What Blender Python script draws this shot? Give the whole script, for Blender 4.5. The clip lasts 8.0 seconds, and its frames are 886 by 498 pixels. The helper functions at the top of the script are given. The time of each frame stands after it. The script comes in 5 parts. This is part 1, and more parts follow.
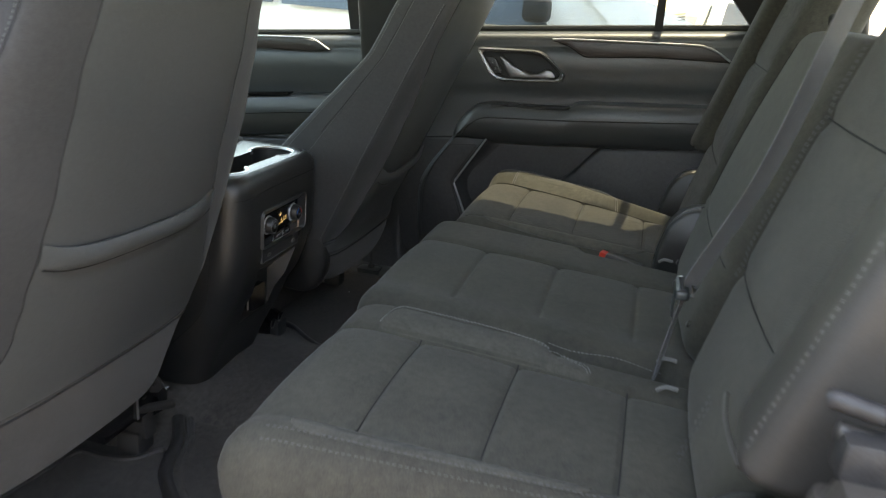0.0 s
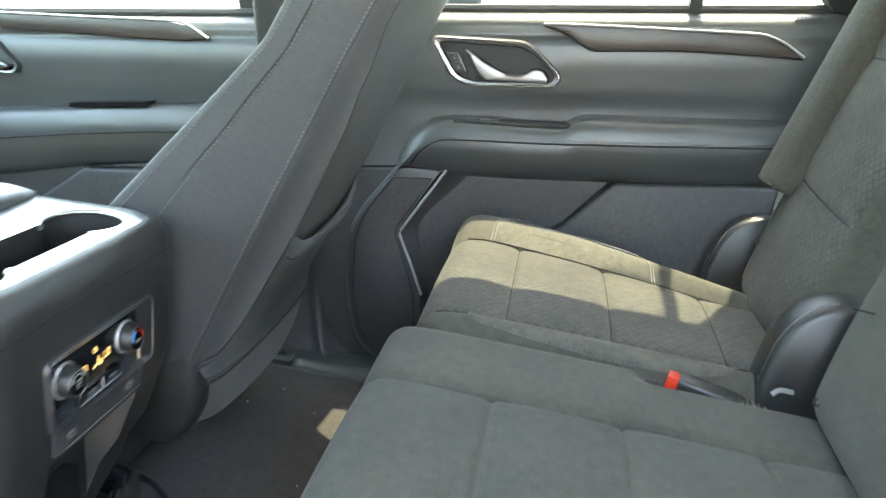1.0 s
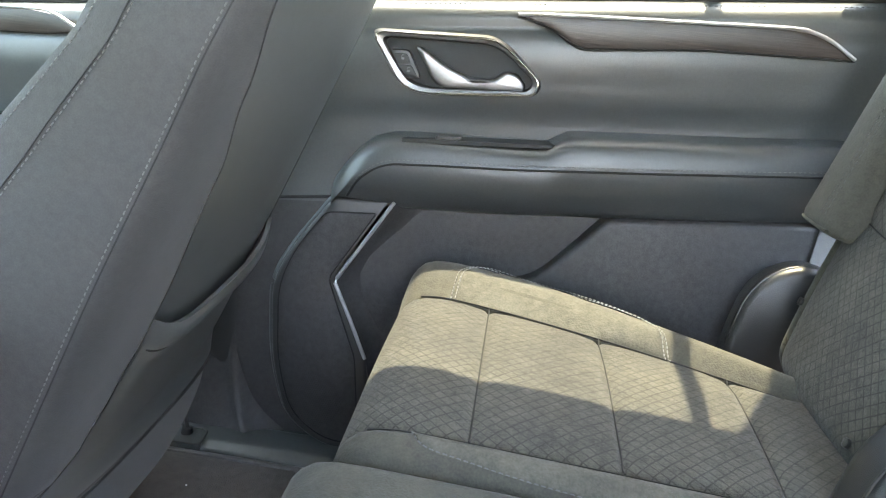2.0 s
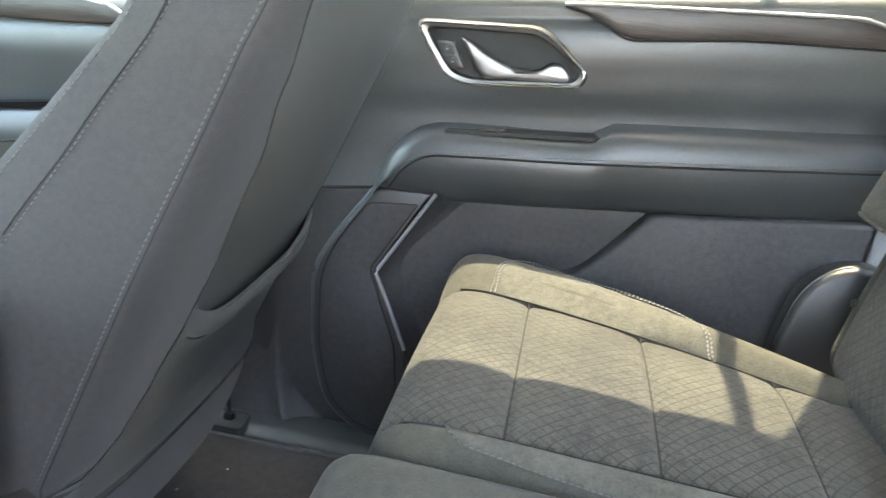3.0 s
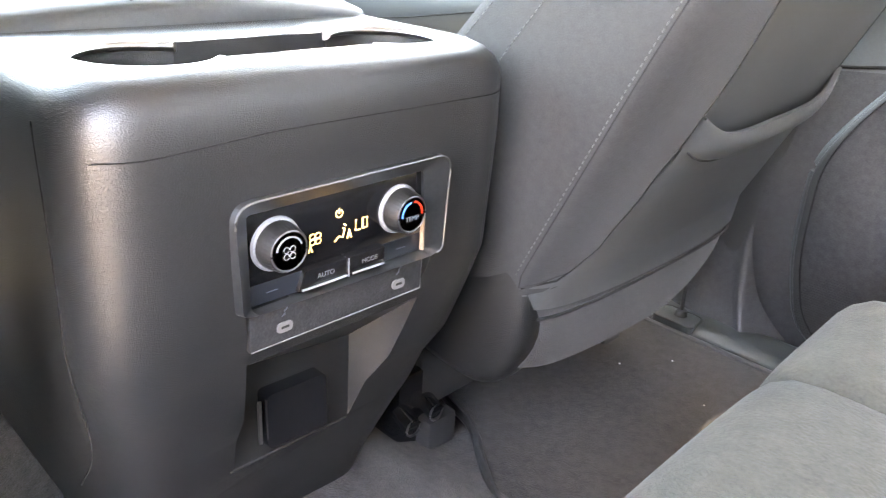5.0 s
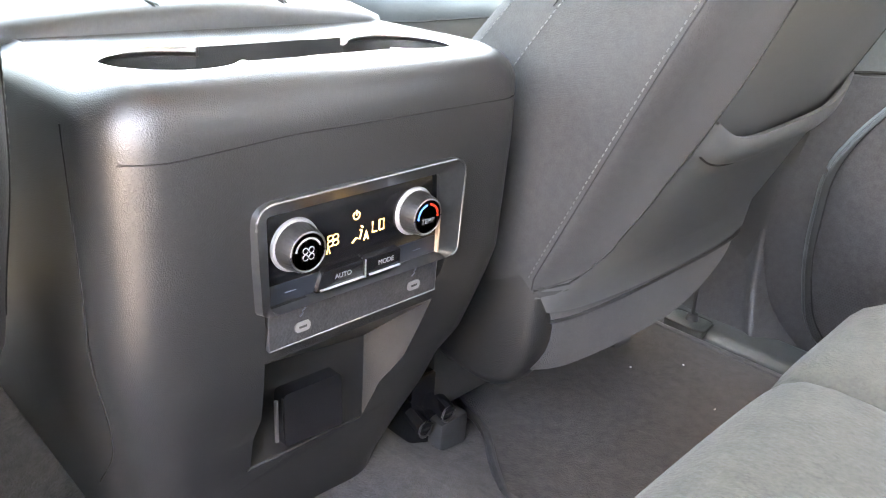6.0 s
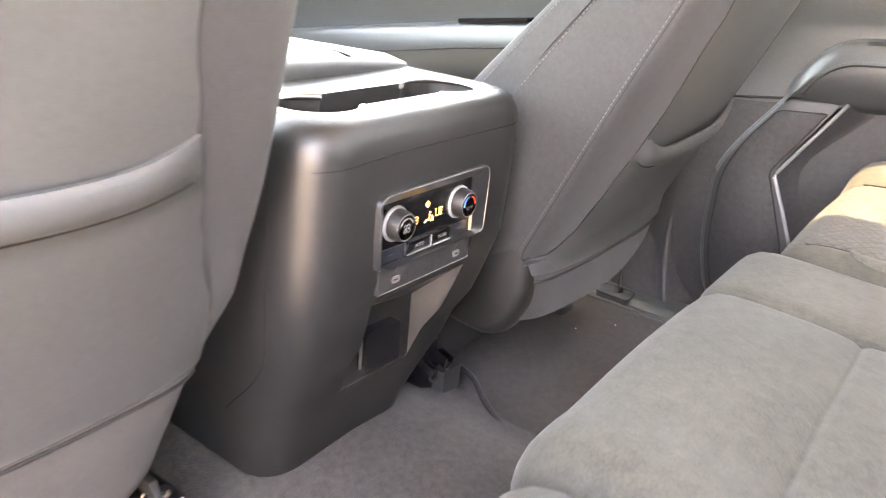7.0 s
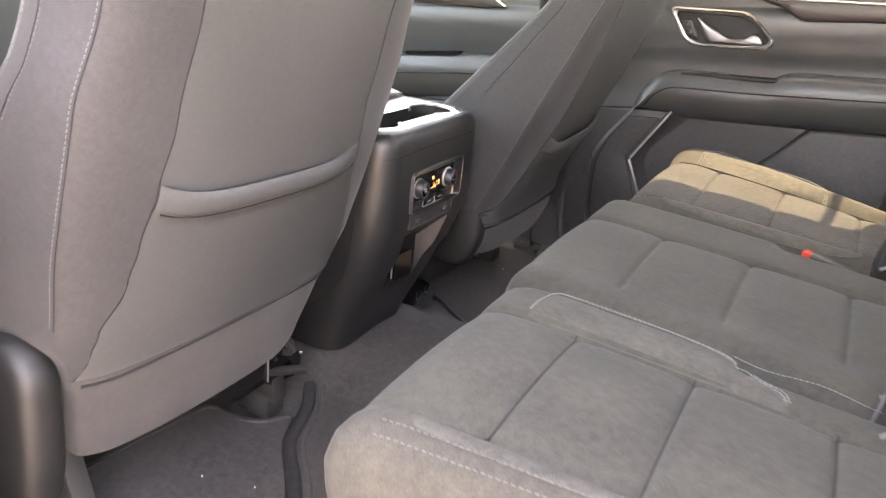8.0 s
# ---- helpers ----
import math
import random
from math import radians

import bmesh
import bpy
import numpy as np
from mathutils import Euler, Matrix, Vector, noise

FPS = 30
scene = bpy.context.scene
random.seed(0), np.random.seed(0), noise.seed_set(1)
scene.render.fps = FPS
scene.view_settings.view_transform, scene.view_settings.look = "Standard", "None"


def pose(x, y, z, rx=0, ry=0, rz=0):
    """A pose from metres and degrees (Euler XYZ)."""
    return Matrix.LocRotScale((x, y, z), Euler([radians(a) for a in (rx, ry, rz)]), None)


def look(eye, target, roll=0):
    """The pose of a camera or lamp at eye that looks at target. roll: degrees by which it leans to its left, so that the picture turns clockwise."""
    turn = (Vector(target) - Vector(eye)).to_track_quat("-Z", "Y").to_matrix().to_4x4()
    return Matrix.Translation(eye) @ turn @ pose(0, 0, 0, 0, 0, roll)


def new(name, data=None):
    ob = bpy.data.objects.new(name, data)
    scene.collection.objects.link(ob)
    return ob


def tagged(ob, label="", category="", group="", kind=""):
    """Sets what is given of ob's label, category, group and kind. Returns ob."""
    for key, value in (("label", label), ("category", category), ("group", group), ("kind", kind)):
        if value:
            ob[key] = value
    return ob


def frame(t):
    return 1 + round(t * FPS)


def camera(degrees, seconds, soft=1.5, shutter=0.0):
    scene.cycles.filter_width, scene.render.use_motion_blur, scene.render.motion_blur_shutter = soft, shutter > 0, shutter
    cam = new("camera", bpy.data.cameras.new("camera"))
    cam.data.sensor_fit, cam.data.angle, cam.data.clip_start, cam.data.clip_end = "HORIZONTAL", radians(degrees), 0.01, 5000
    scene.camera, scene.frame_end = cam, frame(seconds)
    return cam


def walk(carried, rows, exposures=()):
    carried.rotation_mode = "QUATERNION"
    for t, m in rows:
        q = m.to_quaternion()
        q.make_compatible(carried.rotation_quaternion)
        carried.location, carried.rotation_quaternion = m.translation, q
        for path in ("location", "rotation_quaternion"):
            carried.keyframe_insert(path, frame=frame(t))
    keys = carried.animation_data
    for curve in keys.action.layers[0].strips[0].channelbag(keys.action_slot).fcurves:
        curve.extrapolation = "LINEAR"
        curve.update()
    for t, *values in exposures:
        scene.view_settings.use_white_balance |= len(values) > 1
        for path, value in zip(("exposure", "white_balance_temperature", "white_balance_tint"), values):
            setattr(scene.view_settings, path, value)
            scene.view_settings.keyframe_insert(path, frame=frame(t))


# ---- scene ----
cam = camera(60.9, 8.0, soft=1.1, shutter=0.3)
PATH = [
    (0, (0.605, -1.227, 0.787), (0.149, 0.612, 0.146), 5.2),
    (0.5, (0.476, -0.94, 0.761), (0.13, 0.923, 0.122), 5.5),
    (1, (0.386, -0.611, 0.723), (0.153, 1.274, 0.099), 5.9),
    (1.5, (0.375, -0.374, 0.716), (0.2, 1.516, 0.085), 6.2),
    (1.7, (0.372, -0.317, 0.703), (0.217, 1.581, 0.091), 6.3),
    (2.8, (0.376, -0.287, 0.702), (0.176, 1.603, 0.08), 6.2),
    (3, (0.378, -0.29, 0.704), (0.105, 1.582, 0.054), 6.2),
    (3.5, (0.38, -0.303, 0.677), (-0.147, 1.479, -0.063), 6.5),
    (4, (0.359, -0.298, 0.599), (-0.495, 1.325, -0.199), 5.6),
    (4.5, (0.342, -0.29, 0.559), (-0.763, 1.167, -0.251), 4.5),
    (5, (0.338, -0.295, 0.552), (-0.903, 1.05, -0.254), 4.0),
    (5.2, (0.338, -0.295, 0.55), (-0.933, 1.024, -0.252), 3.9),
    (6.3, (0.344, -0.316, 0.559), (-0.903, 1.032, -0.232), 4.1),
    (6.5, (0.363, -0.363, 0.567), (-0.849, 1.026, -0.208), 4.3),
    (7, (0.402, -0.561, 0.612), (-0.673, 0.947, -0.145), 5.1),
    (7.5, (0.459, -0.863, 0.69), (-0.478, 0.738, -0.058), 5.6),
    (8, (0.565, -1.091, 0.734), (-0.271, 0.57, -0.002), 5.9),
]
EXPOSURES = [(0, 3.95, 10050, 12), (0.5, 5.4, 9750, 10), (1, 5.88, 9250, 8), (1.5, 5.91, 8950, 11), (3, 5.98, 9150, 14), (3.5, 6.04, 9550, 17), (4, 6.55, 10150, 21), (5, 7.06, 10450, 22), (6.5, 7.09, 10850, 21), (7, 6.97, 12150, 28), (7.5, 6.45, 12350, 29), (8, 5.76, 11850, 29)]
walk(cam, [(t, look(eye, target, roll)) for t, eye, target, roll in PATH], EXPOSURES)

# ---- light: high sun over the passenger side, clear sky ----
SUN_EL, SUN_AZ = radians(73), radians(90)          # azimuth counted from +x towards +y
world = bpy.data.worlds.new("sky")
scene.world = world
world.use_nodes = True
wn = world.node_tree.nodes
sky = wn.new("ShaderNodeTexSky")
sky.sky_type = "NISHITA"
sky.sun_disc = False
sky.sun_elevation = SUN_EL
sky.sun_rotation = radians(0)
world.node_tree.links.new(sky.outputs["Color"], wn["Background"].inputs["Color"])
wn["Background"].inputs["Strength"].default_value = 0.15
sun = bpy.data.lights.new("sun", "SUN")
sun.energy, sun.angle, sun.color = 1.1, radians(0.6), (1.0, 0.97, 0.90)
sun_ob = new("sun", sun)
sun_dir = Vector((math.cos(SUN_EL) * math.cos(SUN_AZ), math.cos(SUN_EL) * math.sin(SUN_AZ), math.sin(SUN_EL)))
sun_ob.matrix_world = look(sun_dir * 20, (0, 0, 0))


# ---- materials ----
def ramp(nt, fac, stops):
    r = nt.nodes.new("ShaderNodeValToRGB")
    els = r.color_ramp.elements
    while len(els) < len(stops):
        els.new(0.5)
    for e, (p, c) in zip(els, stops):
        e.position, e.color = p, (*c, 1)
    nt.links.new(fac, r.inputs[0])
    return r.outputs[0]


def surface(name, dark, light, rough=0.6, metal=0.0, grain=300.0, bump=0.15, kind="noise", broad=6.0, sheen=0.0,
            rough_var=0.08, spec=0.5, depth=0.0006, stretch=(1, 1, 1)):
    """A procedural material: colour varies broadly and finely between dark and light, with fine relief."""
    m = bpy.data.materials.new(name)
    m.use_nodes = True
    nt = m.node_tree
    b = nt.nodes["Principled BSDF"]
    tc = nt.nodes.new("ShaderNodeTexCoord")
    mp = nt.nodes.new("ShaderNodeMapping")
    mp.inputs["Scale"].default_value = stretch
    nt.links.new(tc.outputs["Object"], mp.inputs["Vector"])
    big = nt.nodes.new("ShaderNodeTexNoise")
    big.inputs["Scale"].default_value, big.inputs["Detail"].default_value = broad, 4
    nt.links.new(mp.outputs[0], big.inputs["Vector"])
    if kind == "noise":
        fine = nt.nodes.new("ShaderNodeTexNoise")
        fine.inputs["Scale"].default_value, fine.inputs["Detail"].default_value = grain, 3
        out = fine.outputs[0]
    elif kind == "grain":
        fine = nt.nodes.new("ShaderNodeTexVoronoi")
        fine.feature = "SMOOTH_F1"
        fine.inputs["Scale"].default_value = grain
        out = fine.outputs["Distance"]
    else:
        fine = nt.nodes.new("ShaderNodeTexWave")
        fine.bands_direction = "DIAGONAL"
        fine.inputs["Scale"].default_value, fine.inputs["Distortion"].default_value = grain, 3.0
        fine.inputs["Detail Scale"].default_value = 2.0
        out = fine.outputs["Fac"]
    nt.links.new(mp.outputs[0], fine.inputs["Vector"])
    mix = nt.nodes.new("ShaderNodeMath")
    mix.operation = "MULTIPLY_ADD"
    mix.inputs[1].default_value = 0.35
    nt.links.new(out, mix.inputs[0])
    mid = nt.nodes.new("ShaderNodeTexNoise")
    mid.inputs["Scale"].default_value, mid.inputs["Detail"].default_value = max(broad * 4, grain / 5), 3
    nt.links.new(mp.outputs[0], mid.inputs["Vector"])
    part_mid = nt.nodes.new("ShaderNodeMath")
    part_mid.operation = "MULTIPLY"
    part_mid.inputs[1].default_value = 0.3
    nt.links.new(mid.outputs[0], part_mid.inputs[0])
    half = nt.nodes.new("ShaderNodeMath")
    half.operation = "MULTIPLY_ADD"
    half.inputs[1].default_value = 0.35
    nt.links.new(big.outputs[0], half.inputs[0])
    nt.links.new(part_mid.outputs[0], half.inputs[2])
    nt.links.new(half.outputs[0], mix.inputs[2])
    nt.links.new(ramp(nt, mix.outputs[0], [(0.34, dark), (0.66, light)]), b.inputs["Base Color"])
    rr = nt.nodes.new("ShaderNodeMath")
    rr.operation = "MULTIPLY_ADD"
    rr.inputs[1].default_value, rr.inputs[2].default_value = rough_var * 2, rough - rough_var
    nt.links.new(big.outputs[0], rr.inputs[0])
    nt.links.new(rr.outputs[0], b.inputs["Roughness"])
    b.inputs["Metallic"].default_value = metal
    b.inputs["Specular IOR Level"].default_value = spec
    if sheen:
        b.inputs["Sheen Weight"].default_value = sheen
        b.inputs["Sheen Roughness"].default_value = 0.5
    if bump:
        bp = nt.nodes.new("ShaderNodeBump")
        bp.inputs["Strength"].default_value, bp.inputs["Distance"].default_value = bump, depth
        nt.links.new(out, bp.inputs["Height"])
        nt.links.new(bp.outputs[0], b.inputs["Normal"])
    return m


def diamond_cloth():
    """Charcoal cloth with a fine woven net of flat diamonds, about 12 by 8 mm."""
    m = surface("diamond_woven_cloth", (0.014, 0.0132, 0.0108), (0.079, 0.0748, 0.0612), 0.92, grain=380, bump=0.0, sheen=0.08, broad=12)
    nt = m.node_tree
    b = nt.nodes["Principled BSDF"]
    base = b.inputs["Base Color"].links[0].from_socket
    tc = nt.nodes.new("ShaderNodeTexCoord")
    sep = nt.nodes.new("ShaderNodeSeparateXYZ")
    nt.links.new(tc.outputs["Object"], sep.inputs[0])
    wob = nt.nodes.new("ShaderNodeTexNoise")
    wob.inputs["Scale"].default_value = 40
    nt.links.new(tc.outputs["Object"], wob.inputs["Vector"])

    def calc(op, *ins):
        n = nt.nodes.new("ShaderNodeMath")
        n.operation = op
        for k, v in enumerate(ins):
            if isinstance(v, (int, float)):
                n.inputs[k].default_value = v
            else:
                nt.links.new(v, n.inputs[k])
        return n.outputs[0]
    along_cloth = calc("MULTIPLY_ADD", sep.outputs["Z"], 0.8, sep.outputs["X"])
    xs = calc("MULTIPLY_ADD", along_cloth, 440.0, calc("MULTIPLY", wob.outputs[0], 1.2))
    ys = calc("MULTIPLY", sep.outputs["Y"], 440.0)
    p = calc("ABSOLUTE", calc("SINE", calc("MULTIPLY", calc("ADD", xs, ys), 0.5)))
    q = calc("ABSOLUTE", calc("SINE", calc("MULTIPLY", calc("SUBTRACT", xs, ys), 0.5)))
    net = calc("SMOOTH_MIN", p, q, 0.2)
    lo = nt.nodes.new("ShaderNodeMapRange")
    lo.inputs["From Min"].default_value, lo.inputs["From Max"].default_value = 0.05, 0.30
    lo.inputs["To Min"].default_value, lo.inputs["To Max"].default_value = 0.30, 1.0
    nt.links.new(net, lo.inputs[0])
    mul = nt.nodes.new("ShaderNodeMixRGB")
    mul.blend_type = "MULTIPLY"
    mul.inputs[0].default_value = 1.0
    nt.links.new(base, mul.inputs[1])
    nt.links.new(lo.outputs[0], mul.inputs[2])
    nt.links.new(mul.outputs[0], b.inputs["Base Color"])
    fib = nt.nodes.new("ShaderNodeTexNoise")
    fib.inputs["Scale"].default_value = 900
    nt.links.new(tc.outputs["Object"], fib.inputs["Vector"])
    hgt = calc("MULTIPLY_ADD", net, 0.15, fib.outputs[0])
    bp = nt.nodes.new("ShaderNodeBump")
    bp.inputs["Strength"].default_value, bp.inputs["Distance"].default_value = 0.8, 0.0009
    nt.links.new(hgt, bp.inputs["Height"])
    nt.links.new(bp.outputs[0], b.inputs["Normal"])
    return m


FABRIC = surface("charcoal_cloth", (0.026, 0.0246, 0.0192), (0.067, 0.0633, 0.0495), 0.9, grain=480, bump=1.0, sheen=0.06, broad=11)
INSERT = diamond_cloth()
BACKCLOTH = surface("seat_back_cloth", (0.0165, 0.0161, 0.0164), (0.0370, 0.0360, 0.0367), 0.74, grain=800, bump=0.6, sheen=0.1)
SKIRT = surface("seat_skirt_felt", (0.022, 0.0205, 0.0198), (0.052, 0.0485, 0.0465), 0.97, grain=900, bump=0.8, depth=0.001, sheen=0.1, broad=18)
PANELVINYL = surface("seat_back_vinyl", (0.0490, 0.0502, 0.0494), (0.0765, 0.0782, 0.0770), 0.40, grain=900, bump=0.3, spec=0.75)
VINYL = surface("soft_grained_vinyl", (0.032, 0.035, 0.036), (0.054, 0.058, 0.059), 0.38, grain=1500, bump=0.22, kind="grain", spec=0.7)
PLASTIC = surface("grained_black_plastic", (0.014, 0.0140, 0.0141), (0.026, 0.0259, 0.0260), 0.34, grain=1500, bump=0.42, kind="grain", spec=0.68)
SILL = surface("grey_green_sill_plastic", (0.033, 0.038, 0.038), (0.050, 0.056, 0.056), 0.36, grain=700, bump=0.3)
TRAY = surface("smooth_satin_plastic", (0.024, 0.025, 0.026), (0.034, 0.035, 0.036), 0.24, grain=900, bump=0.1, spec=1.0)
HARD = surface("hard_speckled_plastic", (0.010, 0.0097, 0.0102), (0.048, 0.0463, 0.0478), 0.50, grain=620, bump=0.6, broad=3)
CARPET = surface("black_carpet", (0.012, 0.0108, 0.010), (0.088, 0.0785, 0.0725), 0.98, grain=520, bump=0.9, depth=0.0016, sheen=0.08, broad=6)
MATCLOTH = surface("carpet_mat", (0.010, 0.009, 0.0083), (0.066, 0.058, 0.053), 0.98, grain=560, bump=0.9, depth=0.0016, sheen=0.08, broad=5)
GLOSS = surface("gloss_black", (0.006, 0.006, 0.007), (0.010, 0.010, 0.011), 0.12, bump=0.0, rough_var=0.03)
DARK = surface("matt_black", (0.015, 0.015, 0.015), (0.027, 0.027, 0.027), 0.7, grain=400, bump=0.2)
BRUSHED = surface("brushed_grey_metal", (0.20, 0.20, 0.202), (0.26, 0.26, 0.262), 0.40, metal=1.0, bump=0.0, rough_var=0.05)
SATIN = surface("satin_silver", (0.55, 0.55, 0.54), (0.66, 0.66, 0.65), 0.30, metal=1.0, bump=0.05, grain=800, rough_var=0.05)
TRIM = surface("pale_satin_trim", (0.42, 0.42, 0.42), (0.52, 0.52, 0.52), 0.38, metal=0.75, bump=0.0, rough_var=0.04)
CHROME = surface("bright_chrome", (0.72, 0.72, 0.72), (0.80, 0.80, 0.80), 0.12, metal=1.0, bump=0.0, rough_var=0.04)
STEEL = surface("dull_steel", (0.20, 0.20, 0.20), (0.34, 0.33, 0.32), 0.45, metal=1.0, bump=0.1)
WOOD = surface("dark_open_pore_wood", (0.012, 0.0085, 0.0075), (0.052, 0.037, 0.032), 0.38, grain=70, bump=0.4, stretch=(0.35, 6, 12), broad=14)
THREAD = surface("grey_thread", (0.078, 0.078, 0.076), (0.115, 0.115, 0.111), 0.8, bump=0.0)
PALETHREAD = surface("pale_thread", (0.17, 0.17, 0.162), (0.24, 0.237, 0.225), 0.8, bump=0.0)
SEAM = surface("seam_shadow_thread", (0.007, 0.007, 0.007), (0.012, 0.012, 0.012), 0.9, bump=0.0)
WEB = surface("belt_webbing", (0.105, 0.104, 0.103), (0.165, 0.163, 0.160), 0.75, grain=420, bump=0.5, kind="wave", sheen=0.2)
RED = surface("red_plastic", (0.55, 0.02, 0.012), (0.75, 0.05, 0.02), 0.35, bump=0.0)
LINER = surface("grey_headliner", (0.58, 0.58, 0.56), (0.68, 0.67, 0.65), 0.95, grain=700, bump=0.4)
PAINT = surface("white_car_paint", (0.74, 0.75, 0.75), (0.80, 0.80, 0.80), 0.15, bump=0.0)
BODY = surface("grey_body_paint", (0.10, 0.10, 0.11), (0.14, 0.14, 0.15), 0.3, bump=0.0)
ASPHALT = surface("worn_concrete", (0.20, 0.195, 0.185), (0.30, 0.29, 0.27), 0.9, grain=90, bump=0.6, depth=0.004, broad=0.6)
RUBBER = surface("black_rubber", (0.020, 0.020, 0.020), (0.032, 0.032, 0.032), 0.7, bump=0.1)
WHITE = surface("white_print", (0.75, 0.75, 0.74), (0.8, 0.8, 0.8), 0.6, bump=0.0)
PRINT = surface("grey_print", (0.17, 0.17, 0.17), (0.21, 0.21, 0.21), 0.6, bump=0.0)
CLOTHPALE = surface("pale_mesh_cloth", (0.038, 0.0362, 0.0297), (0.094, 0.0895, 0.0730), 0.9, grain=420, bump=1.0, sheen=0.05, broad=30)
TANWALL = surface("tan_render", (0.42, 0.375, 0.325), (0.52, 0.47, 0.41), 0.9, grain=40, bump=0.3)
SIDEVINYL = surface("brown_grey_vinyl", (0.038, 0.0348, 0.0315), (0.054, 0.0496, 0.0450), 0.5, grain=1200, bump=0.25, kind="grain")
COVER = surface("black_grained_cover", (0.009, 0.009, 0.009), (0.016, 0.016, 0.016), 0.42, grain=1500, bump=0.6, kind="grain")
PILLAR = surface("brown_grey_plastic", (0.044, 0.0385, 0.0350), (0.058, 0.0510, 0.0465), 0.45, grain=900, bump=0.25)


def glass(name, tint):
    m = bpy.data.materials.new(name)
    m.use_nodes = True
    nt = m.node_tree
    nt.nodes.clear()
    out = nt.nodes.new("ShaderNodeOutputMaterial")
    mix = nt.nodes.new("ShaderNodeMixShader")
    lw = nt.nodes.new("ShaderNodeLayerWeight")
    lw.inputs[0].default_value = 0.5
    fr = nt.nodes.new("ShaderNodeMath")
    fr.operation = "POWER"
    fr.inputs[1].default_value = 5.0
    nt.links.new(lw.outputs["Facing"], fr.inputs[0])
    ad = nt.nodes.new("ShaderNodeMath")
    ad.operation = "MULTIPLY_ADD"
    ad.inputs[1].default_value, ad.inputs[2].default_value = 0.95, 0.04
    nt.links.new(fr.outputs[0], ad.inputs[0])
    fr = ad
    tr = nt.nodes.new("ShaderNodeBsdfTransparent")
    tr.inputs[0].default_value = (*tint, 1)
    gl = nt.nodes.new("ShaderNodeBsdfGlossy")
    gl.inputs["Roughness"].default_value = 0.02
    nt.links.new(fr.outputs[0], mix.inputs[0])
    nt.links.new(tr.outputs[0], mix.inputs[1])
    nt.links.new(gl.outputs[0], mix.inputs[2])
    nt.links.new(mix.outputs[0], out.inputs[0])
    return m


def glow(name, colour, strength):
    m = bpy.data.materials.new(name)
    m.use_nodes = True
    b = m.node_tree.nodes["Principled BSDF"]
    b.inputs["Base Color"].default_value = (*colour, 1)
    b.inputs["Emission Color"].default_value = (*colour, 1)
    b.inputs["Emission Strength"].default_value = strength
    return m


GLASS = glass("window_glass", (0.52, 0.55, 0.535))
CLEAR = glass("front_window_glass", (0.68, 0.725, 0.705))
DARKGLASS = surface("dark_car_glass", (0.05, 0.07, 0.09), (0.10, 0.13, 0.16), 0.05, bump=0.0)
AMBER = glow("amber_display", (1.0, 0.66, 0.26), 0.030)
BLUE = surface("blue_print", (0.02, 0.20, 0.60), (0.03, 0.25, 0.7), 0.5, bump=0.0)
ORANGE = surface("orange_sticker", (0.42, 0.29, 0.20), (0.48, 0.34, 0.24), 0.5, bump=0.0)


# ---- building helpers ----
def thing(name, label, category, at=(0, 0, 0), group="", kind=""):
    ob = new(name)
    ob.location = at
    ob.empty_display_size = 0.05
    return tagged(ob, label, category, group, kind)


def part(name, bm, material, parent=None, label="", smooth=True, angle=40):
    """Links a bmesh, given in world metres, as one mesh object under a thing or part."""
    me = bpy.data.meshes.new(name)
    bmesh.ops.triangulate(bm, faces=[f for f in bm.faces if len(f.verts) > 4])
    bmesh.ops.recalc_face_normals(bm, faces=bm.faces)
    for f in bm.faces:
        f.smooth = smooth
    if smooth:
        lim = radians(angle)
        for e in bm.edges:
            if len(e.link_faces) == 2 and e.calc_face_angle(0) > lim:
                e.smooth = False
    bm.to_mesh(me)
    bm.free()
    me.materials.append(material)
    ob = new(name, me)
    if parent is not None:
        ob.parent = parent
        ob.matrix_parent_inverse = Matrix.Translation(-parent.location)
    if label:
        ob["label"] = label
    return ob


def cut(ob, *cutters):
    """Takes the cutters' volumes out of ob for good."""
    for c in cutters:
        me = bpy.data.meshes.new("cutter")
        bmesh.ops.recalc_face_normals(c, faces=c.faces)
        c.to_mesh(me)
        c.free()
        co = new("cutter", me)
        mod = ob.modifiers.new("cut", "BOOLEAN")
        mod.object, mod.operation, mod.solver = co, "DIFFERENCE", "EXACT"
        bpy.context.view_layer.update()
        done = bpy.data.meshes.new_from_object(ob.evaluated_get(bpy.context.evaluated_depsgraph_get()))
        ob.modifiers.clear()
        old, ob.data = ob.data, done
        bpy.data.meshes.remove(old)
        bpy.data.objects.remove(co)
        bpy.data.meshes.remove(me)
    return ob


def box(x0, x1, y0, y1, z0, z1, bevel=0.0, seg=2, bm=None):
    bm = bm or bmesh.new()
    vs = [bm.verts.new((x, y, z)) for x in (x0, x1) for y in (y0, y1) for z in (z0, z1)]
    fs = [bm.faces.new([vs[i] for i in q]) for q in
          ((0, 1, 3, 2), (4, 6, 7, 5), (0, 4, 5, 1), (2, 3, 7, 6), (0, 2, 6, 4), (1, 5, 7, 3))]
    if bevel:
        es = list({e for f in fs for e in f.edges})
        bmesh.ops.bevel(bm, geom=es, offset=bevel, segments=seg, affect="EDGES", profile=0.5)
    return bm


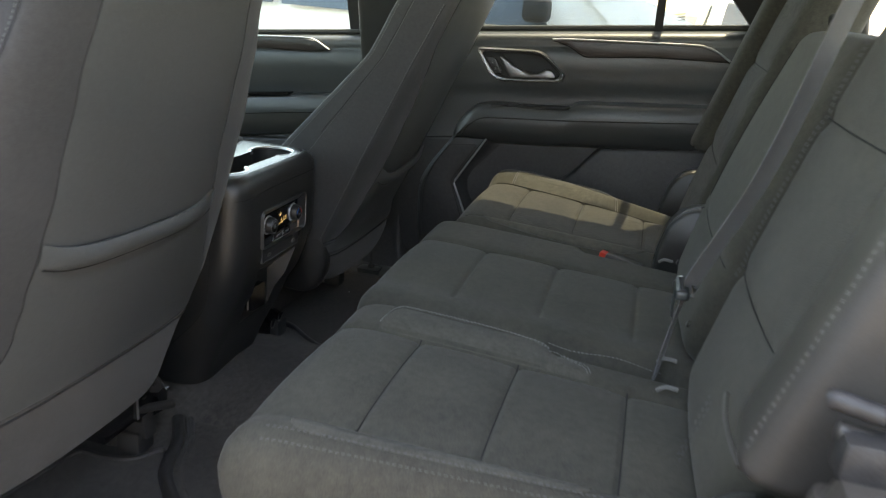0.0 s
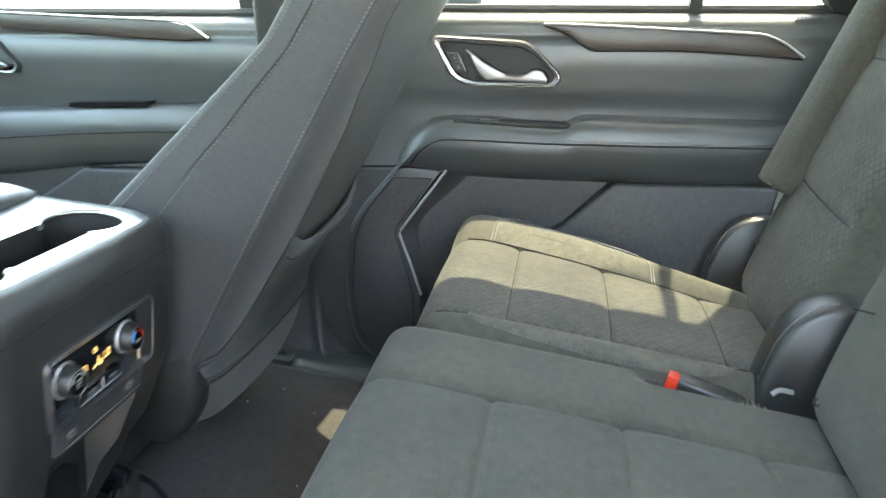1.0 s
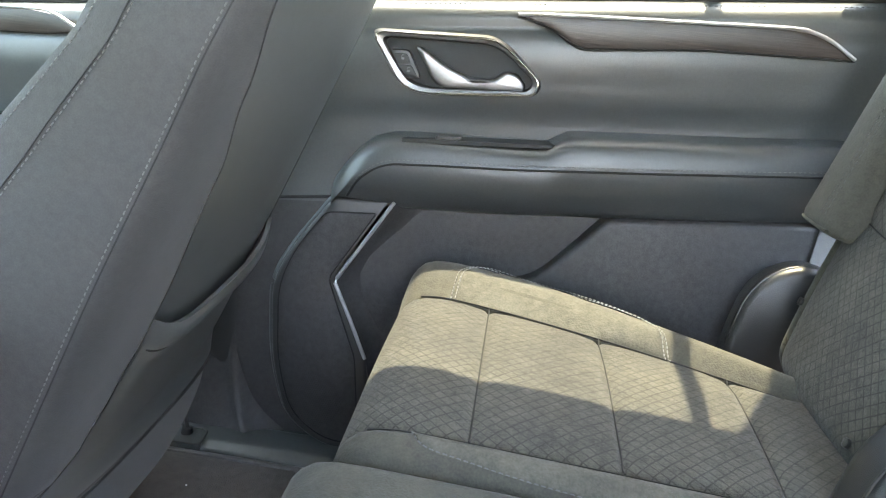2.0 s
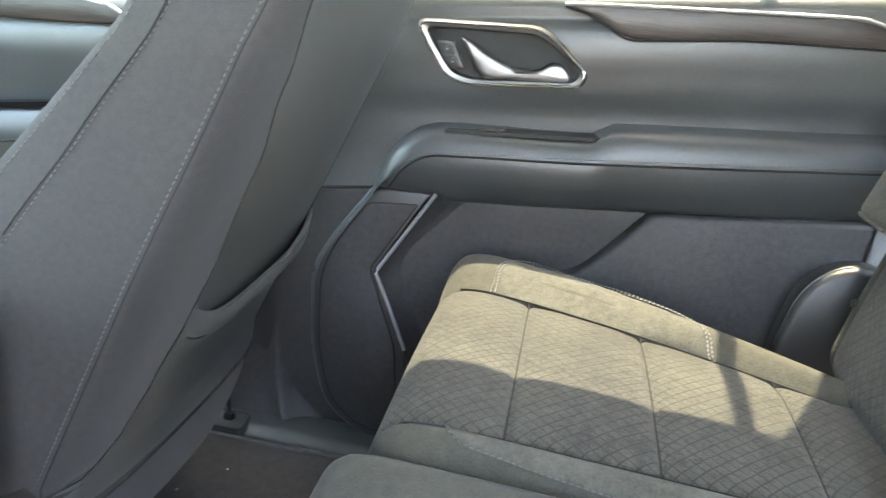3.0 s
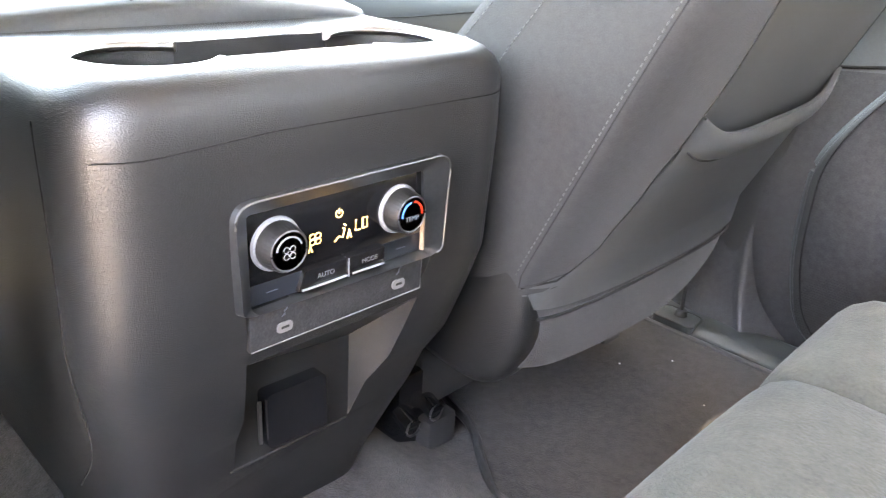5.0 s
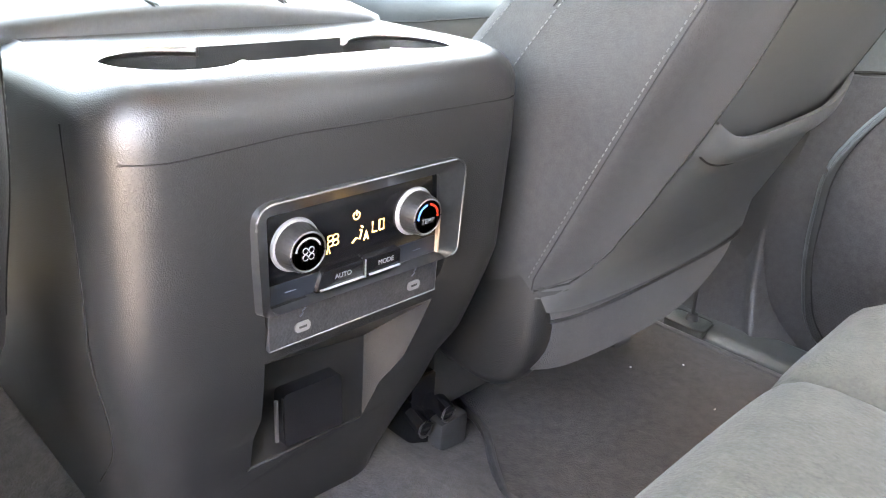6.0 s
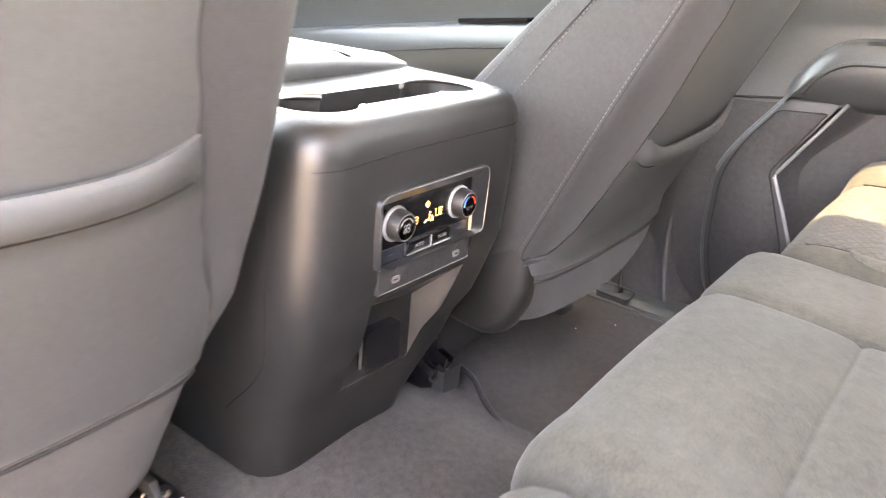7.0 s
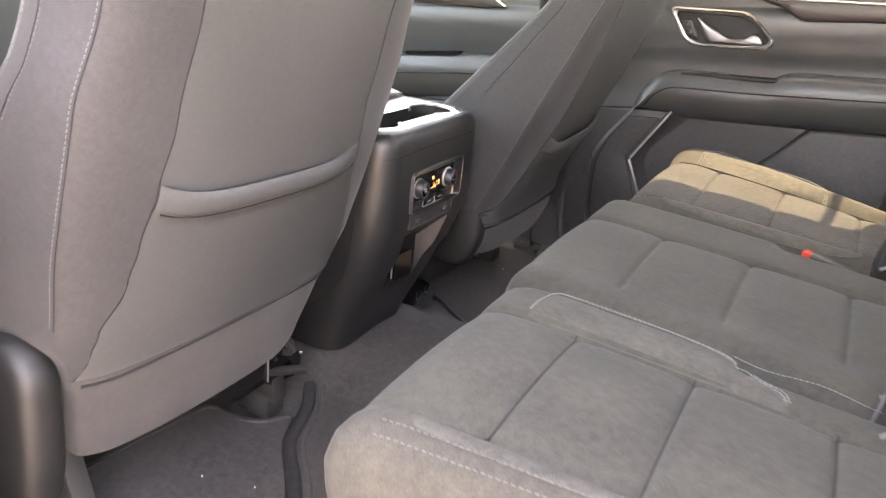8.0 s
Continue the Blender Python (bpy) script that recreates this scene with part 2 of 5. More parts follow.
def loft(rings, cap=True, closed=True, bm=None):
    """A skin over rings of equally many points."""
    bm = bm or bmesh.new()
    vv = [[bm.verts.new(p) for p in r] for r in rings]
    n = len(vv[0])
    for a, b in zip(vv, vv[1:]):
        for i in range(n if closed else n - 1):
            j = (i + 1) % n
            bm.faces.new((a[i], a[j], b[j], b[i]))
    if cap and closed:
        bm.faces.new(list(reversed(vv[0])))
        bm.faces.new(vv[-1])
    return bm


def smooth_line(pts, per=8):
    """A Catmull-Rom line through the points."""
    p = [Vector(q) for q in pts]
    p = [p[0] * 2 - p[1]] + p + [p[-1] * 2 - p[-2]]
    out = []
    for i in range(1, len(p) - 2):
        for k in range(per):
            t = k / per
            out.append(0.5 * (2 * p[i] + (p[i + 1] - p[i - 1]) * t + (2 * p[i - 1] - 5 * p[i] + 4 * p[i + 1] - p[i + 2]) * t * t
                              + (3 * p[i] - p[i - 1] - 3 * p[i + 1] + p[i + 2]) * t ** 3))
    out.append(p[-2])
    return out


def tube(pts, r, n=8, flat=1.0, up=(0, 0, 1), closed=False, bm=None):
    """A round or flattened bar along a line; flat scales it along up."""
    pts = [Vector(q) for q in pts]
    rings = []
    m = len(pts)
    for i, q in enumerate(pts):
        a = pts[(i - 1) % m] if (closed or i) else q
        b = pts[(i + 1) % m] if (closed or i < m - 1) else q
        d = (b - a).normalized()
        u = Vector(up)
        u = (u - d * u.dot(d)).normalized() if abs(u.dot(d)) < 0.99 else d.orthogonal().normalized()
        s = d.cross(u)
        rr = r[i] if isinstance(r, (list, tuple)) else r
        rings.append([q + s * rr * math.cos(2 * math.pi * k / n) + u * rr * flat * math.sin(2 * math.pi * k / n) for k in range(n)])
    if closed:
        rings.append(rings[0])
    bm = loft(rings, cap=not closed, bm=bm)
    if closed:
        bmesh.ops.remove_doubles(bm, verts=bm.verts, dist=1e-6)
    return bm


def along(pts, step):
    """Points at even steps along a line, with directions."""
    pts = [Vector(q) for q in pts]
    out, left = [], 0.0
    for a, b in zip(pts, pts[1:]):
        d = b - a
        ln = d.length
        if ln < 1e-9:
            continue
        s = left
        while s < ln:
            out.append((a + d * (s / ln), d / ln))
            s += step
        left = s - ln
    return out


def stitches(pts, normal, step=0.0062, length=0.0042, r=0.0007, lift=0.0004, bm=None):
    """A row of thread dashes along a line, on the side of normal."""
    bm = bm or bmesh.new()
    nrm = Vector(normal).normalized()
    for p, d in along(pts, step):
        s = d.cross(nrm).normalized() * r
        u = nrm * r
        c = p + nrm * lift
        a, b = c - d * length / 2, c + d * length / 2
        ends = [a - nrm * r, b - nrm * r]
        ring = [[q + s, q + u, q - s] for q in (a + d * length * 0.2, b - d * length * 0.2)]
        vs = [[bm.verts.new(v) for v in q] for q in ring]
        e0, e1 = bm.verts.new(ends[0]), bm.verts.new(ends[1])
        for i in range(2):
            bm.faces.new((vs[0][i], vs[0][i + 1], vs[1][i + 1], vs[1][i]))
            bm.faces.new((e0, vs[0][i + 1], vs[0][i]))
            bm.faces.new((e1, vs[1][i], vs[1][i + 1]))
    return bm


def prism(outline, axis, lo, hi, bevel=0.0, seg=2, only=None):
    """A plate: an outline in the other two axes, from lo to hi along axis (x, y or z). only: bevels the edges round that end."""
    bm = bmesh.new()
    put = {"x": lambda a, b, c: (c, a, b), "y": lambda a, b, c: (a, c, b), "z": lambda a, b, c: (a, b, c)}[axis]
    v0 = [bm.verts.new(put(a, b, lo)) for a, b in outline]
    v1 = [bm.verts.new(put(a, b, hi)) for a, b in outline]
    f0, f1 = bm.faces.new(v0), bm.faces.new(v1)
    n = len(v0)
    for i in range(n):
        bm.faces.new((v0[i], v0[(i + 1) % n], v1[(i + 1) % n], v1[i]))
    bmesh.ops.recalc_face_normals(bm, faces=bm.faces)
    if bevel:
        f = {"lo": (f0,), "hi": (f1,), None: (f0, f1)}[only]
        bmesh.ops.bevel(bm, geom=list({e for q in f for e in q.edges}), offset=bevel, segments=seg, affect="EDGES", profile=0.5)
    return bm


def rounded(outline, r, n=5):
    """An outline with its corners rounded."""
    out = []
    m = len(outline)
    rs = r if isinstance(r, (list, tuple)) else [r] * m
    for i in range(m):
        p, a, b = (Vector(outline[k % m]) for k in (i, i - 1, i + 1))
        da, db = (a - p), (b - p)
        ra = min(rs[i], da.length * 0.49, db.length * 0.49)
        s, e = p + da.normalized() * ra, p + db.normalized() * ra
        for k in range(n + 1):
            t = k / n
            out.append(tuple(s * (1 - t) ** 2 + p * 2 * t * (1 - t) + e * t * t))
    return out


def cells(lo, hi, step, seams=()):
    """Grid positions from lo to hi, denser at the seams."""
    n = max(2, round((hi - lo) / step))
    s = [lo + (hi - lo) * i / n for i in range(n + 1)]
    for c in seams:
        s += [c + d for d in (-0.012, -0.007, -0.004, -0.002, 0, 0.002, 0.004, 0.007, 0.012) if lo < c + d < hi]
    s = sorted(s)
    out = [s[0]]
    for q in s[1:]:
        if q - out[-1] > 0.0012:
            out.append(q)
    out[-1] = hi
    return out


def soft_box(us, vs, ws, r, warp):
    """A closed padded block on a grid over u, v, w, with edges rounded by r, then warped into the world by warp(u, v, w)."""
    bm = bmesh.new()
    lo = Vector((us[0], vs[0], ws[0]))
    hi = Vector((us[-1], vs[-1], ws[-1]))
    got = {}

    def vert(i, j, k):
        if (i, j, k) not in got:
            p = Vector((us[i], vs[j], ws[k]))
            q = Vector([min(max(p[a], lo[a] + r), hi[a] - r) for a in range(3)])
            d = p - q
            if d.length > 1e-9:
                big = max(abs(c) for c in d)
                p = q + d.normalized() * big
            got[i, j, k] = bm.verts.new(warp(*p))
        return got[i, j, k]

    nu, nv, nw = len(us) - 1, len(vs) - 1, len(ws) - 1
    for k in (0, nw):
        for i in range(nu):
            for j in range(nv):
                bm.faces.new((vert(i, j, k), vert(i + 1, j, k), vert(i + 1, j + 1, k), vert(i, j + 1, k)))
    for j in (0, nv):
        for i in range(nu):
            for k in range(nw):
                bm.faces.new((vert(i, j, k), vert(i + 1, j, k), vert(i + 1, j, k + 1), vert(i, j, k + 1)))
    for i in (0, nu):
        for j in range(nv):
            for k in range(nw):
                bm.faces.new((vert(i, j, k), vert(i, j + 1, k), vert(i, j + 1, k + 1), vert(i, j, k + 1)))
    return bm


def dent(d, width, depth):
    return depth * math.exp(-(d / width) ** 2)


def lerp_table(t, table):
    """Smooth interpolation in a short table of (position, value)."""
    if t <= table[0][0]:
        return table[0][1]
    for (a, va), (b, vb) in zip(table, table[1:]):
        if t <= b:
            s = (t - a) / (b - a)
            return va + (vb - va) * s * s * (3 - 2 * s)
    return table[-1][1]


def writing(text, size, m, material, parent, name="lettering"):
    c = bpy.data.curves.new(name, "FONT")
    c.body, c.size, c.extrude, c.align_x, c.align_y = text, size, 0.0001, "CENTER", "CENTER"
    tmp = new(name, c)
    bpy.context.view_layer.update()
    me = bpy.data.meshes.new_from_object(tmp.evaluated_get(bpy.context.evaluated_depsgraph_get()))
    bpy.data.objects.remove(tmp)
    bm = bmesh.new()
    bm.from_mesh(me)
    bpy.data.meshes.remove(me)
    bm.transform(m)
    return part(name, bm, material, parent, smooth=False)


def disc(c, axis, r, h, n=32, r2=None, bevel=0.0):
    """A short cylinder or cone from c along axis."""
    a = Vector(axis).normalized()
    u = a.orthogonal().normalized()
    w = a.cross(u)
    r2 = r if r2 is None else r2
    steps = [(0, r), (h, r2)]
    if bevel:
        steps = [(0, r), (h - bevel, r2), (h - bevel * 0.3, r2 - bevel * 0.3), (h, r2 - bevel)]
    return loft([[Vector(c) + a * d + (u * math.cos(2 * math.pi * k / n) + w * math.sin(2 * math.pi * k / n)) * q for k in range(n)] for d, q in steps])


# ---- large structure: the ground outside and the shell of the vehicle ----
def slab(name, outline, axis, lo, hi, material, label="", bevel=0.0):
    ob = part(name, prism(outline, axis, lo, hi, bevel), material)
    return tagged(ob, label, "", "", "structure")


ground = part("ground", box(-1500, 1500, -1500, 1500, -0.75, -0.65), ASPHALT)
tagged(ground, "sunlit pale concrete of the parking lot", "ground", "", "structure")

floor = part("floor", loft([[(x, y, z) for y, z in ((-0.80, -0.02), (-0.72, -0.02), (-0.60, 0.0), (-0.30, 0.0), (-0.20, 0.015), (-0.12, 0.05), (0, 0.06), (0.12, 0.05),
                                                     (0.20, 0.015), (0.30, 0.0), (0.66, 0.0), (0.80, -0.01), (0.80, -0.10), (-0.80, -0.10))]
                             for x in (-1.3, -0.4, -0.2, -0.05, 0.1, 0.3, 0.6, 1.0, 1.7)]), CARPET, angle=60)
tagged(floor, "black carpeted footwell floor with a raised middle", "floor", "", "structure")

roof = slab("ceiling", [(-0.74, -0.62), (1.7, -0.62), (1.7, 0.575), (-0.74, 0.575)], "z", 1.17, 1.25, LINER, "pale grey cloth headliner")
slab("roof_skin", [(-0.78, -0.70), (1.78, -0.70), (1.78, 0.642), (-0.78, 0.642)], "z", 1.255, 1.29, BODY, "outer roof sheet of the vehicle", 0.01)
slab("wall_far_roof_rail", [(0.57, 1.17), (0.585, 1.125), (0.610, 1.13), (0.642, 1.25), (0.58, 1.25)], "x", -0.80, 1.7, LINER, "padded grey roof rail above the side windows")
slab("wall_near_roof_rail", [(-0.62, 1.14), (-0.66, 1.12), (-0.74, 1.13), (-0.76, 1.25), (-0.63, 1.25)], "x", -0.80, 1.7, LINER, "padded grey roof rail above the doorway")
slab("wall_back", [(-0.80, -0.1), (0.80, -0.1), (0.80, 0.66), (-0.80, 0.66)], "x", 1.7, 1.76, DARK, "dark tailgate lining")
slab("wall_front", [(-0.80, -0.1), (0.80, -0.1), (0.80, 0.70), (-0.80, 0.70)], "x", -1.40, -1.30, VINYL, "dark dashboard lining")
shield = part("window_front", loft([[(x, -0.80, z), (x, 0.80, z), (x - 0.006, 0.80, z), (x - 0.006, -0.80, z)] for x, z in ((-1.38, 0.70), (-0.76, 1.252))]), CLEAR, smooth=False)
tagged(shield, "clear slanting windscreen pane above the dashboard", "window", "", "structure")
slab("wall_far_sill", rounded([(0.70, -0.09), (0.70, 0.004), (0.725, 0.022), (0.86, 0.03), (0.86, -0.09)], 0.01), "x", -1.3, 0.95, SILL, "grey-green plastic door sill plate")
slab("wall_near_sill", rounded([(-0.74, -0.09), (-0.74, 0.0), (-0.76, 0.018), (-0.88, 0.012), (-0.88, -0.09)], 0.01), "x", -1.3, 0.95, SILL, "grey-green plastic door sill plate")
slab("wall_far_rear_side", [(0.97, -0.1), (1.7, -0.1), (1.7, 0.74), (0.97, 0.74)], "y", 0.74, 0.86, HARD, "black plastic side lining behind the seats")
slab("wall_near_rear_side", [(1.0, -0.1), (1.7, -0.1), (1.7, 0.74), (0.95, 0.74)], "y", -0.86, -0.76, HARD, "black plastic side lining behind the doorway")

# added, never in view: holds back low near-side sky and bounces warm light inside
slab("wall_added_for_bounce", [(-4.5, -0.65), (5.5, -0.65), (5.5, 1.05), (-4.5, 1.05)], "y", -2.65, -2.5, TANWALL, "plain low tan wall added out of view to shape the doorway light")


def pillar(name, line, wide, deep, label, flare=0.0):
    """A padded pillar along a line; wide along x, deep along y; flare widens its foot."""
    rings = []
    pts = smooth_line(line, 8)
    for k, c in enumerate(pts):
        f = flare * max(0, 1 - k / (len(pts) - 1) / 0.22) ** 2
        o = rounded([(c.x - wide / 2 - f, c.y - deep / 2), (c.x + wide / 2 + f, c.y - deep / 2), (c.x + wide / 2 + f, c.y + deep / 2), (c.x - wide / 2 - f, c.y + deep / 2)], 0.02, 4)
        rings.append([(a, b, c.z) for a, b in o])
    return tagged(part(name, loft(rings), PLASTIC, angle=50), label, "pillar", "", "structure")


pillar("pillar_far_middle", [(-0.055, 0.795, -0.01), (-0.07, 0.76, 0.5), (-0.09, 0.605, 1.15)], 0.145, 0.09, "black plastic lining of the middle door pillar", 0.045)
pillar("pillar_near_middle", [(-0.12, -0.83, -0.01), (-0.12, -0.80, 0.6), (-0.12, -0.68, 1.15)], 0.10, 0.08, "black plastic lining of the middle door pillar")
pillar("pillar_far_rear", [(1.03, 0.81, -0.05), (0.99, 0.80, 0.55), (0.97, 0.78, 0.75), (0.86, 0.605, 1.15)], 0.20, 0.08, "black plastic lining of the rear pillar")
pillar("pillar_near_rear", [(1.12, -0.82, -0.05), (1.04, -0.82, 0.40), (0.97, -0.80, 0.75), (0.86, -0.68, 1.15)], 0.20, 0.08, "black plastic lining of the rear pillar")
pillar("pillar_far_front", [(-1.32, 0.80, -0.05), (-1.28, 0.78, 0.65), (-0.80, 0.605, 1.16)], 0.10, 0.08, "black plastic lining of the windscreen pillar")
pillar("pillar_near_front", [(-1.32, -0.80, -0.05), (-1.28, -0.78, 0.65), (-0.80, -0.68, 1.16)], 0.10, 0.08, "black plastic lining of the windscreen pillar")


slab("wall_near_front_door", [(-1.30, -0.02), (-0.17, -0.02), (-0.17, 0.70), (-1.30, 0.60)], "y", -0.86, -0.77, VINYL, "dark vinyl lining of the closed driver door")
near_pane = part("window_near_front", loft([[(x0, y, z), (x1, y, z), (x1, y - 0.004, z), (x0, y - 0.004, z)] for x0, x1, y, z in ((-1.28, -0.16, -0.805, 0.60), (-0.80, -0.16, -0.69, 1.14))]), CLEAR, smooth=False)
tagged(near_pane, "clear side window pane of the driver door", "window", "", "structure")


# ---- the rear door that stands open towards the camera's side ----
def open_door():
    door = thing("door_3", "open rear driver-side door lined in dark vinyl", "car door", (-0.09, -0.90, 0), kind="structure")
    m = Matrix.Translation((-0.09, -0.90, 0)) @ Matrix.Rotation(radians(-68), 4, "Z")

    def add(name, bm, material, label=""):
        bm.transform(m)
        return part(name, bm, material, door, label, angle=40)
    add("lining", box(0.02, 0.98, -0.03, 0.06, 0.0, 0.70, 0.02, 3), VINYL, "dark vinyl door lining")
    add("outer_panel", box(0.0, 1.0, 0.065, 0.10, -0.25, 0.72, 0.015, 3), BODY, "grey painted outer door sheet")
    add("armrest", box(0.15, 0.85, -0.09, -0.031, 0.44, 0.54, 0.02, 3), VINYL, "padded dark vinyl armrest")
    add("window_frame", tube([(0.03, 0.06, 0.70), (0.05, 0.045, 1.14), (0.55, 0.045, 1.16), (0.86, 0.06, 0.72)], 0.022, 8), DARK, "black window frame")
    add("pane", prism([(0.04, 0.69), (0.06, 1.13), (0.54, 1.15), (0.84, 0.71)], "y", 0.050, 0.054), GLASS, "tinted side window pane")


open_door()


# ---- the passenger-side doors ----
SLOPE = 0.095
PROFILE = [(-0.08, 0.752), (0.05, 0.745), (0.30, 0.738), (0.42, 0.742), (0.50, 0.752), (0.56, 0.752), (0.60, 0.742), (0.655, 0.736), (0.675, 0.740),
           (0.690, 0.748), (0.700, 0.744), (0.712, 0.750), (0.722, 0.766), (0.728, 0.80)]


def lining(x0, x1, x_ref, lift, parent):
    bm = bmesh.new()
    xs = cells(x0, x1, 0.03)
    s = [-0.02 + 0.014 * i for i in range(48)] + [0.655 + 0.0073 * i for i in range(1, 11)]
    front, back = [], []
    for x in xs:
        col = []
        for q in s:
            col.append(bm.verts.new((x, lerp_table(q, PROFILE), q + SLOPE * (x - x_ref) * max(0.0, min(1, q / 0.3)) + lift * max(0.0, min(1, q / 0.3)))))
        front.append(col)
        back.append([bm.verts.new((x, 0.86, v.co.z)) for v in col])
    for a, b, c, d in zip(front, front[1:], back, back[1:]):
        for k in range(len(s) - 1):
            bm.faces.new((a[k], b[k], b[k + 1], a[k + 1]))
            bm.faces.new((c[k], c[k + 1], d[k + 1], d[k]))
        bm.faces.new((a[-1], b[-1], d[-1], c[-1]))
        bm.faces.new((a[0], c[0], d[0], b[0]))
    bm.faces.new(front[0] + back[0][::-1])
    bm.faces.new(front[-1][::-1] + back[-1])
    ob = part("lining", bm, VINYL, parent, "dark grained vinyl door lining", angle=60)
    ob.data.materials.append(HARD)
    for f in ob.data.polygons:
        if f.center.z - SLOPE * (f.center.x - x_ref) - lift < 0.44:
            f.material_index = 1
    return ob


def arm_section(x, top, bottom, out, y_back=0.77, r=0.02):
    o = rounded([(y_back, top + 0.006), (out + 0.012, top), (out, top - 0.035), (out + 0.004, (top + bottom) / 2 - 0.01), (out + 0.03, bottom), (y_back, bottom)],
                [0.002, 0.016, 0.02, 0.02, 0.02, 0.002], 5)
    return [(x, a, b) for a, b in o]


def far_rear_door():
    door = thing("door_1", "closed rear passenger door lined in dark vinyl with silver trim", "car door", (0.45, 0.75, 0), kind="structure")
    sheet = lining(-0.02, 0.985, 0.4, 0.0, door)
    # padded armrest: rises out of a slanted front end
    rows = []
    for x, top, bot, out in ((0.118, 0.442, 0.428, 0.735), (0.122, 0.452, 0.425, 0.715), (0.135, 0.472, 0.424, 0.702), (0.155, 0.498, 0.423, 0.696), (0.175, 0.514, 0.422, 0.693),
                             (0.20, 0.523, 0.422, 0.691), (0.24, 0.527, 0.423, 0.690), (0.34, 0.531, 0.430, 0.689), (0.412, 0.536, 0.437, 0.689), (0.440, 0.553, 0.440, 0.689), (0.50, 0.558, 0.445, 0.689), (0.66, 0.571, 0.460, 0.690), (0.80, 0.584, 0.474, 0.694), (0.90, 0.590, 0.484, 0.70)):
        rows.append(arm_section(x, top, bot, out))
    arm = part("armrest", loft(rows), VINYL, door, "padded dark vinyl armrest with a stitched seam", angle=55)
    seam = smooth_line([(0.150, 0.6945, 0.440), (0.168, 0.691, 0.468), (0.20, 0.6885, 0.490), (0.25, 0.6865, 0.497), (0.40, 0.686, 0.509), (0.60, 0.686, 0.529), (0.80, 0.690, 0.550)], 10)
    part("seam", tube(seam, 0.0016, 6), SEAM, arm)
    part("stitching", stitches([p + Vector((0, 0.0005, 0.0055)) for p in seam], (0, -1, 0)), THREAD, arm)
    # switch well in the armrest's top
    well = rounded([(0.215, 0.704), (0.42, 0.704), (0.437, 0.728), (0.42, 0.742), (0.235, 0.742)], 0.008, 3)
    def wz(x):
        return 0.5265 + 0.075 * (x - 0.24)
    part("switch_plate", loft([[(a, b, wz(a) + d) for a, b in well] for d in (-0.003, 0.0018)]), DARK, door, "black switch tray", angle=30)
    part("window_switch", loft([[(a, b, wz(a) + d) for a, b in rounded([(0.262, 0.712), (0.297, 0.712), (0.297, 0.728), (0.262, 0.728)], 0.004, 3)] for d in (0.001, 0.0055)]), PLASTIC, door, "black window switch")
    part("switch_tip", box(0.283, 0.296, 0.7105, 0.7135, wz(0.29) + 0.002, wz(0.29) + 0.0062, 0.001), PLASTIC, door)
    # raised lower panel
    low = smooth_line([(0.30, 0.318, 0), (0.37, 0.335, 0), (0.42, 0.352, 0), (0.462, 0.395, 0), (0.505, 0.445, 0), (0.53, 0.452, 0)], 6)
    o = [(p.x, p.y) for p in low] + [(0.90, 0.492), (0.95, 0.40), (0.95, 0.0), (0.22, 0.0), (0.24, 0.20)]
    part("pocket_panel", prism(o, "y", 0.712, 0.75, 0.010, 3, "lo"), HARD, door, "hard speckled plastic map pocket front", angle=35)
    # speaker pod with a bright edge strip
    pod = rounded([(0.212, 0.434), (0.138, 0.308), (0.190, 0.190), (0.21, 0.02), (0.131, 0.024), (0.070, 0.066), (0.044, 0.16), (0.040, 0.290), (0.070, 0.350), (0.126, 0.430)],
                  [0.004, 0.012, 0.01, 0.01, 0.03, 0.03, 0.05, 0.04, 0.03, 0.01], 6)
    part("speaker_pod", prism(pod, "y", 0.716, 0.76, 0.006, 3, "lo"), PLASTIC, door, "black plastic speaker pod", angle=35)
    inner = rounded([(0.118, 0.408), (0.075, 0.345), (0.053, 0.287), (0.056, 0.165), (0.080, 0.080), (0.133, 0.040), (0.190, 0.040), (0.174, 0.188), (0.127, 0.308), (0.190, 0.415)], [0.01, 0.03, 0.03, 0.04, 0.03, 0.03, 0.01, 0.01, 0.01, 0.004], 5)
    grille = part("speaker_grille", prism(inner, "y", 0.7125, 0.72, 0.002, 2, "lo"), HARD, door, "dark perforated speaker grille")
    part("pod_ridge", tube([(a, 0.734, b) for a, b in pod[22:]], [0.003 + 0.0050 * math.sin(math.pi * min(1, (k + 2) / (len(pod) - 20))) for k in range(len(pod) - 22)], 10, 1.0), VINYL, door, "rounded dark vinyl ridge round the speaker pod")
    part("grille_line", tube([(a, 0.7122, b) for a, b in inner], 0.0010, 6, closed=True), SEAM, door)
    bm = bmesh.new()
    for i in range(26):
        for j in range(30):
            x, z = 0.066 + i * 0.0036 + (j % 2) * 0.0018, 0.055 + j * 0.0034
            if (x - 0.112) ** 2 + (z - 0.105) ** 2 < 0.0021:
                v = [bm.verts.new((x + 0.0011 * math.cos(k * math.pi / 3), 0.7120, z + 0.0011 * math.sin(k * math.pi / 3))) for k in range(6)]
                bm.faces.new(v)
    tagged(part("speaker_holes", bm, DARK, grille, smooth=False), kind="stuff")
    strip = [(0.214, 0.7135, 0.434), (0.176, 0.7125, 0.371), (0.140, 0.712, 0.311), (0.138, 0.712, 0.303), (0.163, 0.7125, 0.25), (0.190, 0.7135, 0.188)]
    part("bright_strip", tube([(x, y - 0.0015, z) for x, y, z in strip], 0.0029, 8), TRIM, door, "thin chrome strip")
